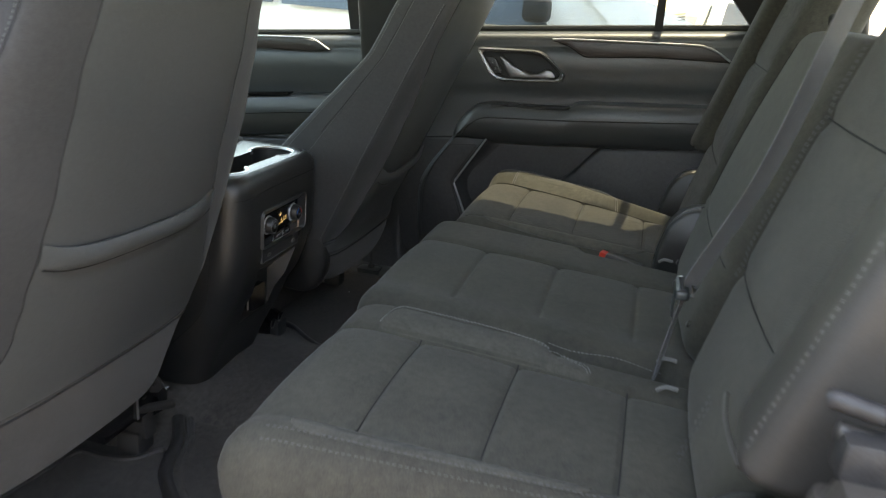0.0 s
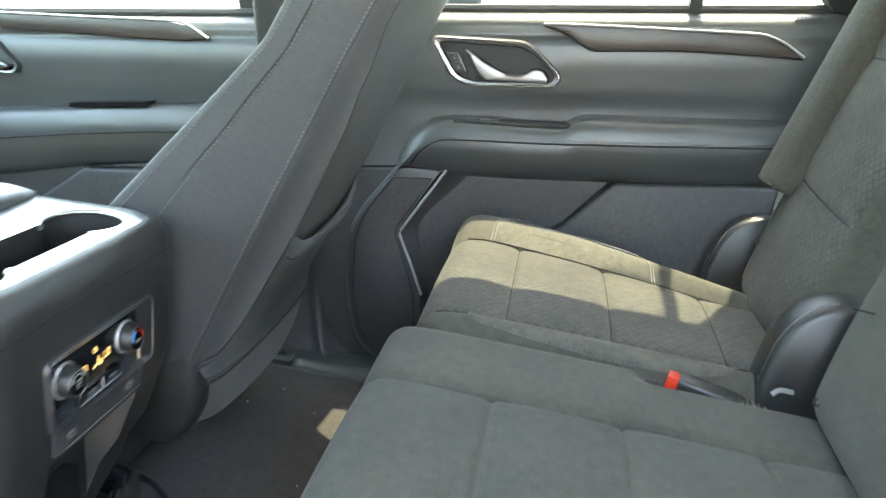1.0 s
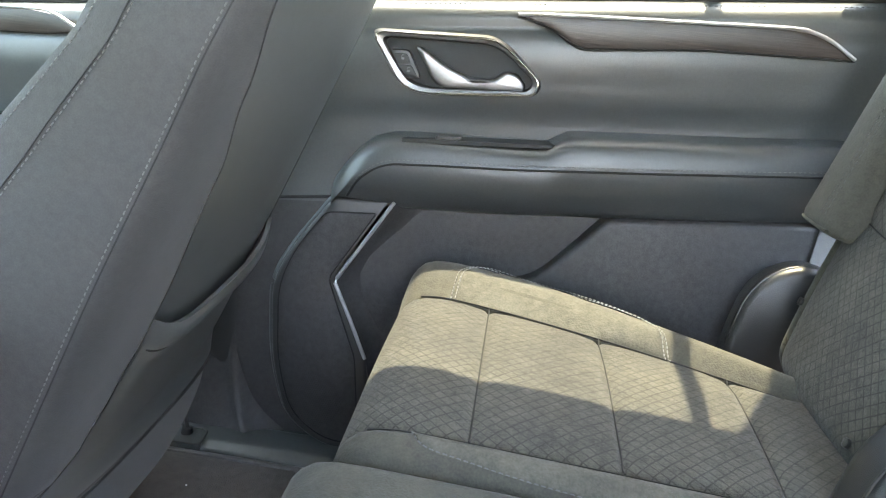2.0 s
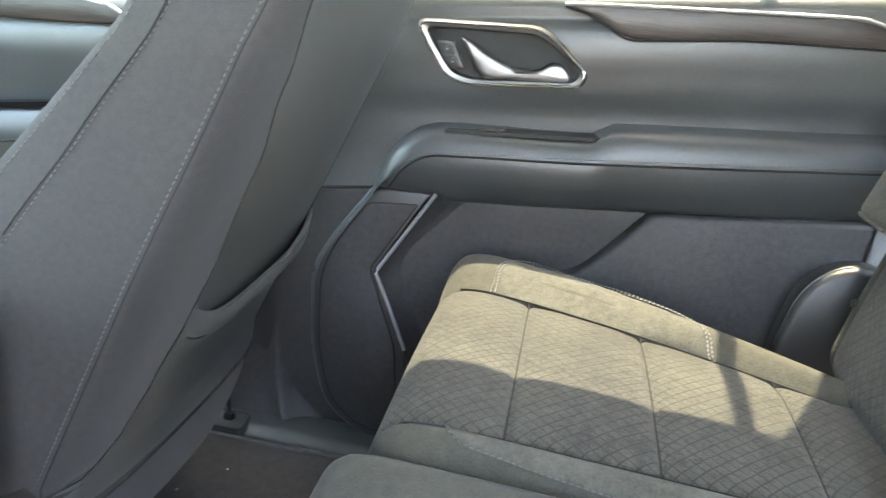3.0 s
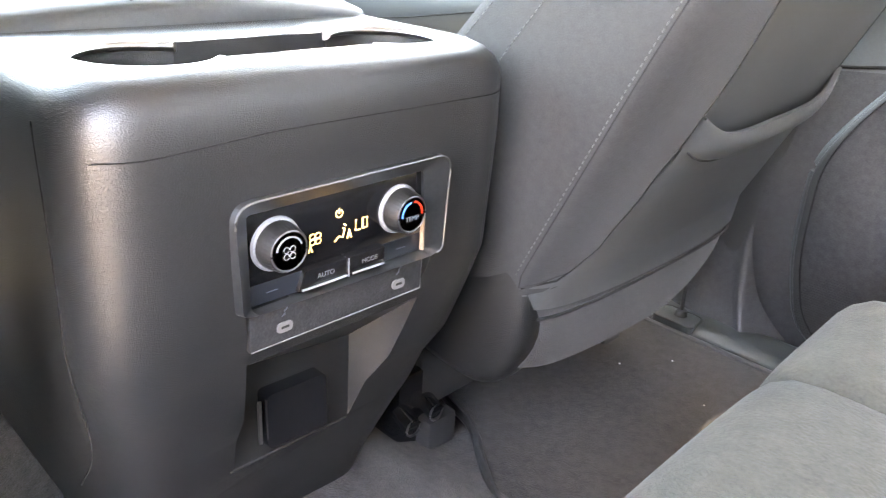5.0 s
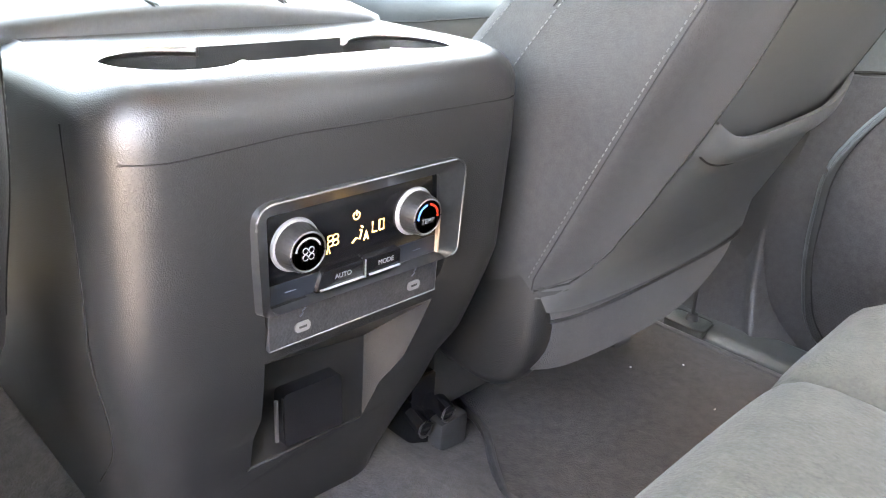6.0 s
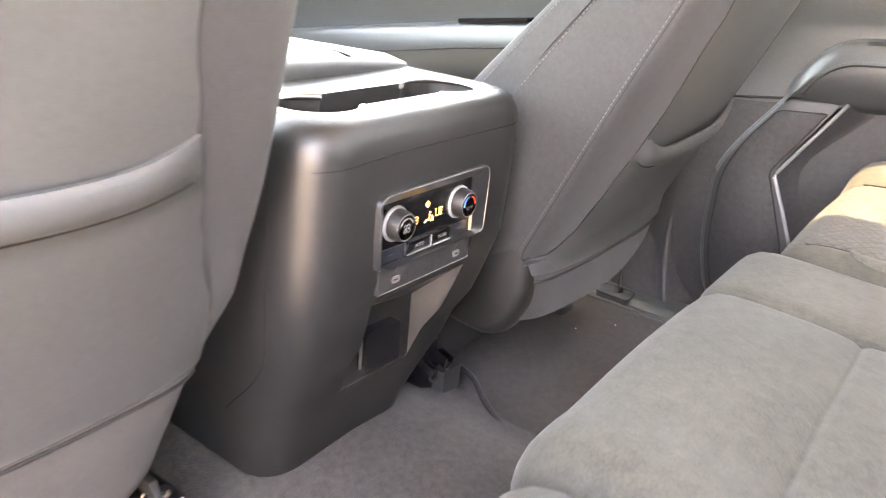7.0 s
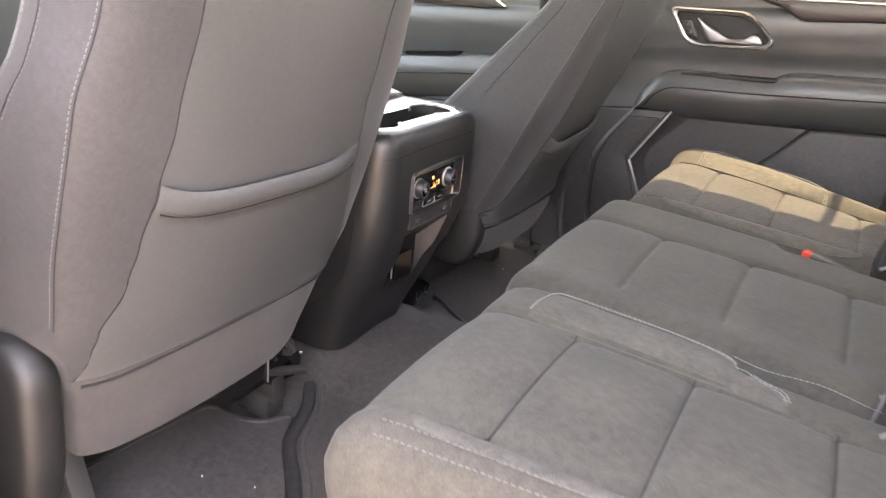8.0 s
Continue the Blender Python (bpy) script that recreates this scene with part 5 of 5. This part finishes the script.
recess = [(-0.076, 0.284), (0.070, 0.284), (0.045, 0.1615), (-0.063, 0.1665)]
rec = loft([[(face_x(z) + 0.03, y * 1.02, z) for y, z in recess], [(face_x(z), y, z) for y, z in recess], [(-0.0625, y, z) for y, z in ((-0.063, 0.272), (0.0440, 0.240), (0.0440, 0.1625), (-0.0625, 0.1670))]])
cut(body, prism(cups(0.0), "z", 0.400, 0.50), prism(rounded([(-0.086, 0.394), (0.079, 0.396), (0.077, 0.328), (0.0652, 0.2955), (-0.0776, 0.2955)], [0.010, 0.010, 0.004, 0.004, 0.003], 4), "x", -0.030, 0.05), rec)
for p in body.data.polygons:
    p.use_smooth = True
bm = bmesh.new()
bm.from_mesh(body.data)
for e in bm.edges:
    if len(e.link_faces) == 2 and e.calc_face_angle(0) > radians(38):
        e.smooth = False
bm.to_mesh(body.data)
bm.free()
body.data.materials.append(TRAY)
for f in body.data.polygons:
    if f.normal.z > 0.95 and f.center.z > 0.4645:
        f.material_index = 1
for sgn in (-1, 1):
    a0 = math.asin(0.027 / 0.041) * 0.95
    arc = []
    for k in range(33):
        t = a0 + (2 * math.pi - 2 * a0) * k / 32
        arc.append((-0.075 - 0.0415 * math.sin(t), CY + sgn * (0.088 - 0.0415 * math.cos(t)), 0.4625))
    part("cup_rim", tube(arc, 0.0042, 10, 0.8), SATIN, console, "satin silver cup holder rim")
part("body_split", tube([(face_x(0.425) + 0.0004 - 0.02 * max(0, (abs(y - BODY_Y) - 0.121) / 0.035) ** 2, y, 0.432 - 0.06 * max(0, -0.06 - y)) for y in [BODY_Y - 0.150 + 0.01 * k for k in range(31)]], 0.0004, 5), SEAM, console)
part("side_split", tube(smooth_line([(-0.058, BODY_Y - 0.1598, 0.440), (-0.059, BODY_Y - 0.1600, 0.348), (-0.062, BODY_Y - 0.1598, 0.297), (-0.085, BODY_Y - 0.1460, 0.215), (-0.159, BODY_Y - 0.1335, 0.131)], 6), 0.0006, 6), SEAM, console)
# armrest lid ahead of the cup holders
def lid_warp(u, v, w):
    return (-0.62 + u, CY + v, 0.428 + w + 0.012 * math.cos(v / 0.17 * 1.5) - 0.012 * (1 - (u / 0.44)))
lid = part("armrest_lid", soft_box(cells(0, 0.455, 0.03, (0.30, 0.37)), cells(-0.158, 0.158, 0.02), cells(0, 0.045, 0.012), 0.018, lid_warp), VINYL, console, "padded dark vinyl armrest lid", angle=70)
for y in (-0.046, 0.058):
    ends = [lid_warp(0.02 + 0.02 * k, y, 0.0448) for k in range(21)] + [lid_warp(0.441, y, 0.0425), lid_warp(0.450, y, 0.035), lid_warp(0.4545, y, 0.022)]
    part("lid_seam", tube(ends, 0.0012, 6), SEAM, lid)
    part("lid_fold", tube([(a, b + 0.004, c - 0.0008) for a, b, c in ends], 0.0016, 8), VINYL, lid)
part("lid_recess", prism(rounded([(-0.400, CY - 0.115), (-0.400, CY - 0.055), (-0.300, CY - 0.055), (-0.300, CY - 0.115)], 0.01, 3), "z", 0.462, 0.4745, 0.002), GLOSS, lid, "glossy black inset in the lid")


def on_face(y, z, lift=0.0):
    return (face_x(z) + lift, y, z)


# climate panel
PALE = surface("pale_satin_ring", (0.30, 0.30, 0.30), (0.38, 0.38, 0.38), 0.4, metal=0.3, bump=0.0)
frame_o = rounded([(-0.0895, 0.3965), (0.0815, 0.3985), (0.0785, 0.3255), (0.0660, 0.3235), (-0.0770, 0.3245), (-0.0870, 0.3260)], [0.014, 0.014, 0.012, 0.002, 0.002, 0.004], 5)
inner_o = rounded([(-0.0775, 0.3862), (0.0600, 0.3872), (0.0648, 0.3300), (0.0645, 0.3260), (-0.0764, 0.3255), (-0.0766, 0.3290)], [0.003, 0.003, 0.003, 0.001, 0.001, 0.001], 5)
outer = [(-0.006, a, b) for a, b in frame_o]
fo = [(0.0005, -0.004 + (a + 0.004) * 0.985, 0.361 + (b - 0.361) * 0.97) for a, b in frame_o]
fi = [(-0.0060, a, b) for a, b in inner_o]
fd = [(-0.013, a, b) for a, b in inner_o]
bez = part("panel_bezel", loft([outer, fo, fi, fd], cap=False), surface("smoked_silver", (0.095, 0.098, 0.102), (0.125, 0.128, 0.132), 0.30, metal=0.85, bump=0.0), console, "smoked silver bezel round the climate panel", angle=30)
part("bezel_rim", tube([(0.0004, -0.004 + (a + 0.004) * 0.987, 0.361 + (b - 0.361) * 0.975) for a, b in frame_o[:18] ], 0.0008, 6), BRUSHED, bez)
panel = part("climate_panel", prism([(-0.0780, 0.3870), (0.0615, 0.3880), (0.0640, 0.3403), (-0.0772, 0.3403)], "x", -0.030, -0.0085, 0.0006), GLOSS, console, "glossy black climate control panel")
for y, mark in ((-0.057, "fan"), (0.040, "temp")):
    zc = 0.3635
    knob = part("knob_ring", disc((-0.0085, y, zc), (1, 0, 0), 0.0172, 0.0022, 40, 0.0168, 0.0006), PALE, console, "bright ring behind the control knob")
    bm = bmesh.new()
    rr = []
    for d, r in ((0.0, 0.0150), (0.003, 0.0150), (0.0040, 0.0146), (0.0105, 0.0136), (0.012, 0.0128)):
        rr.append([(-0.0065 + d, y + (r + (0.00025 if k % 2 else 0)) * math.cos(2 * math.pi * k / 72), zc + (r + (0.00025 if k % 2 else 0)) * math.sin(2 * math.pi * k / 72)) for k in range(72)])
    part("knob", loft(rr, bm=bm), surface("knob_metal_" + mark, (0.028, 0.027, 0.027), (0.050, 0.049, 0.048), 0.40, metal=0.6, bump=0.0), knob, "knurled dark metal knob", angle=25)
    part("knob_rim", tube([(0.0052, y + 0.0122 * math.cos(2 * math.pi * k / 40), zc + 0.0122 * math.sin(2 * math.pi * k / 40)) for k in range(40)], 0.0007, 6, closed=True), BRUSHED, knob)
    part("knob_cap", disc((0.0040, y, zc), (1, 0, 0), 0.0117, 0.0015, 32), GLOSS, knob, "glossy black knob cap")
    def arc(a, b, r=0.0088):
        return [(0.0056, y + r * math.cos(radians(a + (b - a) * k / 10)), zc + r * math.sin(radians(a + (b - a) * k / 10))) for k in range(11)]
    if mark == "fan":
        part("knob_mark", tube(arc(170, 20), 0.0007, 6), PRINT, knob)
        bm = bmesh.new()
        for k in range(4):
            c = radians(45 + 90 * k)
            tube([(0.0056, y + 0.003 * math.cos(c) + 0.0019 * math.cos(t / 10 * 2 * math.pi), zc - 0.001 + 0.003 * math.sin(c) + 0.0019 * math.sin(t / 10 * 2 * math.pi)) for t in range(10)], 0.0004, 5, closed=True, bm=bm)
        part("fan_mark", bm, PRINT, knob)
    else:
        part("cold_mark", tube(arc(185, 100), 0.0008, 6), BLUE, knob)
        part("hot_mark", tube(arc(80, -5), 0.0008, 6), RED, knob)
        writing("TEMP", 0.0050, Matrix.Translation((0.0057, y, zc - 0.003)) @ Matrix(((0, 0, 1, 0), (1, 0, 0, 0), (0, 1, 0, 0), (0, 0, 0, 1))), PRINT, knob)
FACE = Matrix(((0, 0, 1, 0), (1, 0, 0, 0), (0, 1, 0, 0), (0, 0, 0, 1)))
# amber read-outs
def amber(lines, r=0.0005):
    bm = bmesh.new()
    for ln in lines:
        tube([(-0.0084, y - 0.0100, z - 0.0065) for y, z in ln], r, 5, bm=bm)
    return part("amber_sign", bm, AMBER, panel, "glowing amber sign")
amber([[(0.0135, 0.3707), (0.0135, 0.3633), (0.0172, 0.3633)]], 0.0006)
amber([[(0.0192, 0.3636), (0.0230, 0.3636), (0.0230, 0.3707), (0.0192, 0.3707), (0.0192, 0.3636)]], 0.0006)
circle = [(0.0 + 0.0026 * math.cos(radians(a)), 0.378 + 0.0026 * math.sin(radians(a))) for a in range(120, 421, 20)]
amber([circle, [(0.0, 0.378), (0.0, 0.3815)]])
amber([[(-0.0035, 0.3598), (0.0, 0.3625), (0.003, 0.3612), (0.0045, 0.3668)], [(0.0045, 0.3668), (0.0028, 0.3675)], [(0.0065, 0.3595), (0.0082, 0.3655), (0.0098, 0.3595)], [(0.0072, 0.3615), (0.0092, 0.3615)]], 0.0006)
amber([[(0.0042, 0.3690), (0.0048, 0.3697)]], 0.0012)
amber([[(-0.0185 + 0.0022 * math.cos(a * 0.7) + dx_, 0.3655 + dz_ + 0.0018 * math.sin(a * 0.7)) for a in range(10)] for dx_ in (-0.0021, 0.0021) for dz_ in (-0.0019, 0.0019)], 0.00045)
amber([[(-0.0235, 0.3572), (-0.0222, 0.3622), (-0.0209, 0.3572)]], 0.0005)
# button row
part("button_strip", prism([(-0.0772, 0.3400), (0.0640, 0.3400), (0.0646, 0.3262), (-0.0768, 0.3262)], "x", -0.030, -0.0095, 0.0008), surface("deep_blue_black", (0.010, 0.012, 0.016), (0.016, 0.018, 0.022), 0.3, bump=0.0), console)
for y0, y1, word in ((-0.0435, -0.0045, "AUTO"), (-0.0035, 0.0275, "MODE")):
    key = part("button", prism(rounded([(y0 + (0.006 if word == "AUTO" else 0), 0.3405), (y1, 0.3405), (y1, 0.3265), (y0, 0.3265)], 0.002, 3), "x", -0.012, -0.0060, 0.0012, 2, "hi"), GLOSS, console, "dark push button")
    writing(word, 0.0048, Matrix.Translation((-0.0058, (y0 + y1) / 2 + 0.002, 0.3345)) @ FACE, PRINT, key)
    part("button_line", tube([(-0.0056, y0 + 0.003, 0.3282), (-0.0056, y1 - 0.001, 0.3282)], 0.0008, 6), TRIM, key)
    if word == "AUTO":
        part("button_divider", tube([(-0.0056, y1 + 0.0005, 0.3400), (-0.0056, y1 + 0.0005, 0.3270)], 0.0006, 6), TRIM, key)
for y in (-0.060, 0.045):
    part("dash_mark", tube([(-0.0093, y - 0.004, 0.333), (-0.0093, y + 0.004, 0.333)], 0.00035, 5), surface("dim_print", (0.07, 0.08, 0.10), (0.10, 0.11, 0.13), 0.5, bump=0.0) if y < 0 else bpy.data.materials["dim_print"], console)
part("sticker", box(-0.0085, -0.0055, 0.0622, 0.0638, 0.3275, 0.3590), ORANGE, console, "thin pale orange protective strip")
part("socket_plate", prism([(-0.0772, 0.3256), (0.0648, 0.3256), (0.0645, 0.2962), (-0.0770, 0.2962)], "x", -0.026, -0.0075, 0.001), HARD, console, "matt black socket plate")
for y in (-0.053, 0.042):
    port = part("usb_port", prism(rounded([(y - 0.0058, 0.3105), (y + 0.0058, 0.3105), (y + 0.0058, 0.3035), (y - 0.0058, 0.3035)], 0.0034, 5), "x", -0.010, -0.0065), surface("port_grey_%d" % (y > 0), (0.14, 0.132, 0.13), (0.19, 0.18, 0.176), 0.5, bump=0.0), console, "pale grey charging port")
    part("slot", box(-0.0067, -0.0062, y - 0.0028, y + 0.0028, 0.3063, 0.3078), DARK, port)
    part("charge_mark", tube([(-0.0070, y - 0.002, 0.3145), (-0.0070, y + 0.0005, 0.3165), (-0.0070, y - 0.0002, 0.3178), (-0.0070, y + 0.0025, 0.3198)], 0.00045, 5), bpy.data.materials["dim_print"], console)
part("plate_line", tube([(-0.0072, -0.0770, 0.2968), (-0.0072, 0.0640, 0.2968), (-0.0072, 0.0645, 0.3250)], 0.0005, 5), STEEL, console)
# flip cover of the outlet in the recess
part("outlet_cover", loft([[(-0.0635 + d, y, z) for y, z in rounded([(-0.040, 0.226), (0.012, 0.224), (0.014, 0.176), (-0.040, 0.180)], 0.004, 3)] for d in (0.0, 0.012, 0.0135)]), GLOSS, console, "black flip cover of an outlet", angle=35)
part("outlet_hinge", tube([(-0.055, -0.0435, 0.220), (-0.055, -0.0435, 0.184)], 0.0016, 8), SATIN, console)
part("recess_edge", tube([on_face(-0.066, 0.165, 0.0006), on_face(0.0, 0.164, 0.0006), on_face(0.041, 0.163, 0.0006)], 0.0009, 6), HARD, console)

console.location += Vector((0.002, -0.009, 0.0075))


# ---- floor things ----
def mat(outline, label):
    cx = sum(p[0] for p in outline) / len(outline)
    cy = sum(p[1] for p in outline) / len(outline)
    m = thing("floor_mat", label, "floor mat", (cx, cy, 0.0), group="floor mats")
    o = rounded(outline, 0.03, 5)
    part("carpet_face", loft([[(a, b, 0.004) for a, b in o], [(a, b, 0.014) for a, b in o]]), MATCLOTH, m, "dark carpet", smooth=False)
    part("binding", tube([(a, b, 0.013) for a, b in o], 0.0055, 8, closed=True), HARD, m, "dark grey bound edge")
    return m


far_mat = [(-0.235, 0.32), (-0.17, 0.280), (-0.112, 0.268), (-0.062, 0.224), (0.0, 0.185), (0.34, 0.16), (0.34, 0.66), (-0.20, 0.66), (-0.24, 0.60)]
near_mat = [(-0.235, -0.62), (-0.228, -0.45), (-0.210, -0.325), (-0.165, -0.332), (-0.115, -0.320), (-0.082, -0.262), (-0.056, -0.330), (0.015, -0.405), (0.09, -0.50), (0.12, -0.67), (-0.20, -0.68)]
mat(far_mat, "black carpet floor mat with a bound edge")
mat(near_mat, "black carpet floor mat with a notched bound edge")
riser = thing("floor_riser", "ridged black floor covering rising towards the bench foot", "floor covering", (0.1, -0.3, 0.0))
edge = smooth_line([(-0.112, -0.195, 0.022), (-0.075, -0.250, 0.020), (-0.040, -0.335, 0.018), (0.025, -0.405, 0.018), (0.10, -0.50, 0.016), (0.14, -0.66, 0.012)], 8)
part("ridge", tube(edge, 0.011, 10), HARD, riser, "rounded grey edge ridge")
part("ridge_groove", tube([p + Vector((0.018, 0.011, -0.002)) for p in edge], 0.006, 8), MATCLOTH, riser)
part("pad", loft([[(p.x + 0.008, p.y + 0.006, z) for p in edge] + [(0.36, -0.66, z), (0.36, -0.16, z), (-0.02, -0.17, z)] for z in (0.002, 0.020)]), MATCLOTH, riser, smooth=False)
hook = thing("floor_hook", "black plastic mat hook on a small grey plate", "hook", (-0.08, 0.69, 0.0))
part("plate", prism(rounded([(-0.113, 0.664), (-0.046, 0.664), (-0.050, 0.707), (-0.109, 0.707)], 0.010, 4), "z", 0.012, 0.0285, 0.002), SILL, hook, "grey plastic hook plate")
part("plate_rim", tube([(a, b, 0.0275) for a, b in rounded([(-0.114, 0.663), (-0.045, 0.663), (-0.049, 0.708), (-0.110, 0.708)], 0.011, 4)], 0.0016, 6, closed=True), RUBBER, hook)
part("stud", disc((-0.077, 0.690, 0.026), (0, 0, 1), 0.010, 0.012, 16, 0.008, 0.002), DARK, hook)
part("cord", tube(smooth_line([(-0.077, 0.690, 0.033), (-0.080, 0.692, 0.08), (-0.076, 0.700, 0.18)], 5), 0.003, 6), DARK, hook)
# moulded foot of the middle pillar, sweeping out into the sill
foot = thing("pillar_trim", "black moulded foot of the middle pillar beside the sill", "pillar trim", (-0.02, 0.76, 0.0))
rows = []
for k in range(25):
    z = 0.004 + 0.46 * (k / 24) ** 1.7
    e = math.exp(-z / 0.055)
    rx, ry = -0.030 + 0.055 * e + 0.02 * z, 0.738 - 0.045 * e + 0.03 * z
    ring = smooth_line([(-0.135, 0.795, z), (-0.128, 0.752 - 0.030 * e, z), (-0.085, 0.745 - 0.045 * e, z), (rx - 0.018, ry + 0.006, z), (rx, ry, z), (rx + 0.016, ry + 0.010, z), (rx + 0.034 + 0.03 * e, 0.772 - 0.045 * e, z), (0.052 + 0.04 * e, 0.795, z)], 4)
    rows.append(ring)
part("cover", loft(rows), HARD, foot, angle=70)
part("sill_step", prism(rounded([(0.668, 0.002), (0.668, 0.016), (0.690, 0.026), (0.735, 0.030), (0.745, 0.002)], 0.006, 3), "x", -0.16, 0.98), SILL, foot, "grey-green sill step")
rng = random.Random(5)
for k in range(7):
    x, y = rng.uniform(-0.10, 0.14), rng.uniform(0.28, 0.60)
    if k > 4:
        x, y = rng.uniform(-0.12, 0.05), rng.uniform(-0.55, -0.35)
    r = rng.uniform(0.0008, 0.0016)
    bm = bmesh.new()
    bmesh.ops.create_icosphere(bm, subdivisions=1, radius=r, matrix=Matrix.Translation((x, y, 0.0135 + r * 0.6)))
    for v in bm.verts:
        v.co += Vector((rng.uniform(-r, r), rng.uniform(-r, r), rng.uniform(-r, r))) * 0.4
    tagged(part("crumb", bm, WHITE if k % 3 else TANWALL), "tiny pale crumb lying on the carpet mat", "crumb", "crumbs")
# cable bracket beside the console's foot
clip = thing("floor_bracket", "black wiring bracket beside the console foot", "bracket", (-0.13, 0.185, 0.04))
part("plate", box(-0.185, -0.135, 0.166, 0.228, 0.012, 0.112, 0.005), GLOSS, clip)
for k in range(2):
    part("connector", tube([(-0.140, 0.172 + 0.034 * k, 0.066 + 0.004 * k), (-0.116, 0.170 + 0.034 * k, 0.058 + 0.004 * k)], 0.0105, 12), GLOSS, clip)
    part("connector_rim", tube([(-0.1155, 0.170 + 0.034 * k + 0.0095 * math.cos(t * 0.524), 0.058 + 0.004 * k + 0.0095 * math.sin(t * 0.524)) for t in range(12)], 0.0014, 6, closed=True), PLASTIC, clip)


# low wall of the bench foot
part("bench_riser", box(0.33, 0.80, -0.66, 0.66, 0.0, 0.13, 0.01), DARK, wide, "dark bench foot")


# ---- belt anchor and pillar foot by the open doorway ----
anchor = thing("pillar_foot", "brown-grey plastic pillar foot with a belt anchor bar", "pillar trim", (0.85, -0.79, 0.35))
part("cover", loft([[(0.752 + a + 0.30 * (z - 0.52), -0.835 + b, z) for a, b in rounded([(0, 0), (0.20, 0), (0.20, 0.080), (0, 0.066)], 0.012, 4)] for z in (0.10, 0.30, 0.515, 0.530)]), PILLAR, anchor, "grained plastic cover")
part("ledge", loft([[(0.748 + a + 0.30 * (z - 0.52), -0.840 + b, z) for a, b in rounded([(0, 0), (0.22, 0), (0.22, 0.092), (0, 0.078)], 0.012, 4)] for z in (0.496, 0.500, 0.508, 0.512)]), PILLAR, anchor, "raised ledge of the cover")
part("bar", tube(smooth_line([(0.744, -0.762, 0.571), (0.752, -0.765, 0.572), (0.80, -0.772, 0.566), (0.95, -0.785, 0.548)], 6), 0.0068, 10), HARD, anchor, "dark anchor bar")
part("bar", tube(smooth_line([(0.752, -0.762, 0.552), (0.80, -0.770, 0.545), (0.95, -0.785, 0.515)], 6), 0.0065, 10), PILLAR, anchor, "brown-grey anchor bar")
part("bar_foot", box(0.752, 0.785, -0.785, -0.755, 0.525, 0.556, 0.006), HARD, anchor)


# ---- outside: parked cars beyond the far window ----
def parked_car(x, y, turn, paint, label, size=1.0):
    car = thing("parked_car", label, "car", (x, y, -0.65), group="parked cars")
    car.rotation_euler.z = 0
    m = Matrix.Translation((x, y, -0.65)) @ Matrix.Rotation(radians(turn), 4, "Z") @ Matrix.Scale(size, 4)

    def add(name, bm, mt, parent=car, lab="", **k):
        bm.transform(m)
        return part(name, bm, mt, parent, lab, **k)
    side = rounded([(-2.4, 0.35), (-2.42, 0.95), (-1.2, 1.12), (-0.55, 1.68), (1.9, 1.72), (2.3, 1.15), (2.38, 0.45), (2.2, 0.28), (-2.2, 0.28)], 0.12, 5)
    rings = []
    for yy, k in ((-0.95, 0.985), (-0.92, 1.0), (0.92, 1.0), (0.95, 0.985)):
        rings.append([(a * k, yy * (1 - 0.16 * max(0, (b - 1.05) / 0.65)), 0.28 + (b - 0.28) * k) for a, b in side])
    add("body", loft(rings), paint, lab="sunlit car body", angle=35)
    for s in (-1, 1):
        for x0, x1 in ((-0.72, 0.25), (0.32, 1.15), (1.22, 1.75)):
            w = [(x0 + (0.35 if x0 < -0.5 else 0), 1.58), (x1, 1.60), (x1 + (0.12 if x1 > 1.5 else 0), 1.12), (x0, 1.12)]
            add("side_window", loft([[(a, s * (0.955 * (1 - 0.16 * max(0, (b - 1.05) / 0.65)) + d), b) for a, b in w] for d in (-0.01, 0.006)]), DARKGLASS, smooth=False)
        add("mirror", soft_box(cells(-0.10, 0.06, 0.03), cells(0, 0.22, 0.04), cells(0, 0.15, 0.03), 0.04, lambda u, v, w: (-0.62 + u, s * (0.94 + v), 1.16 + w)), DARK, lab="black door mirror")
        for xw in (-1.5, 1.45):
            tyre = add("wheel", disc((xw, s * 0.96, 0.36), (0, -s, 0), 0.36, 0.22, 32, bevel=0.02), RUBBER)
            add("rim", disc((xw, s * 0.965, 0.36), (0, -s, 0), 0.24, 0.05, 24), SATIN, tyre)
        add("headlight", box(-2.43, -2.25, s * 0.60 - 0.16, s * 0.60 + 0.16, 0.78, 0.92, 0.03), DARKGLASS)
    add("windscreen", loft([[(a + d, yy, b) for a, b, yy in ((-1.16, 1.13, -0.76), (-1.16, 1.13, 0.76), (-0.60, 1.62, 0.66), (-0.60, 1.62, -0.66))] for d in (-0.03, 0.02)]), DARKGLASS, smooth=False)
    return car


parked_car(-0.95, 5.4, 180, PAINT, "tall white car parked side-on in full sun", 1.12)
parked_car(5.2, 5.6, 176, PAINT, "white car parked in full sun behind another", 1.1)
parked_car(-7.2, 5.5, 182, PAINT, "white car parked further along the row", 1.1)
parked_car(2.0, 9.5, 90, PAINT, "white car parked in a second row")
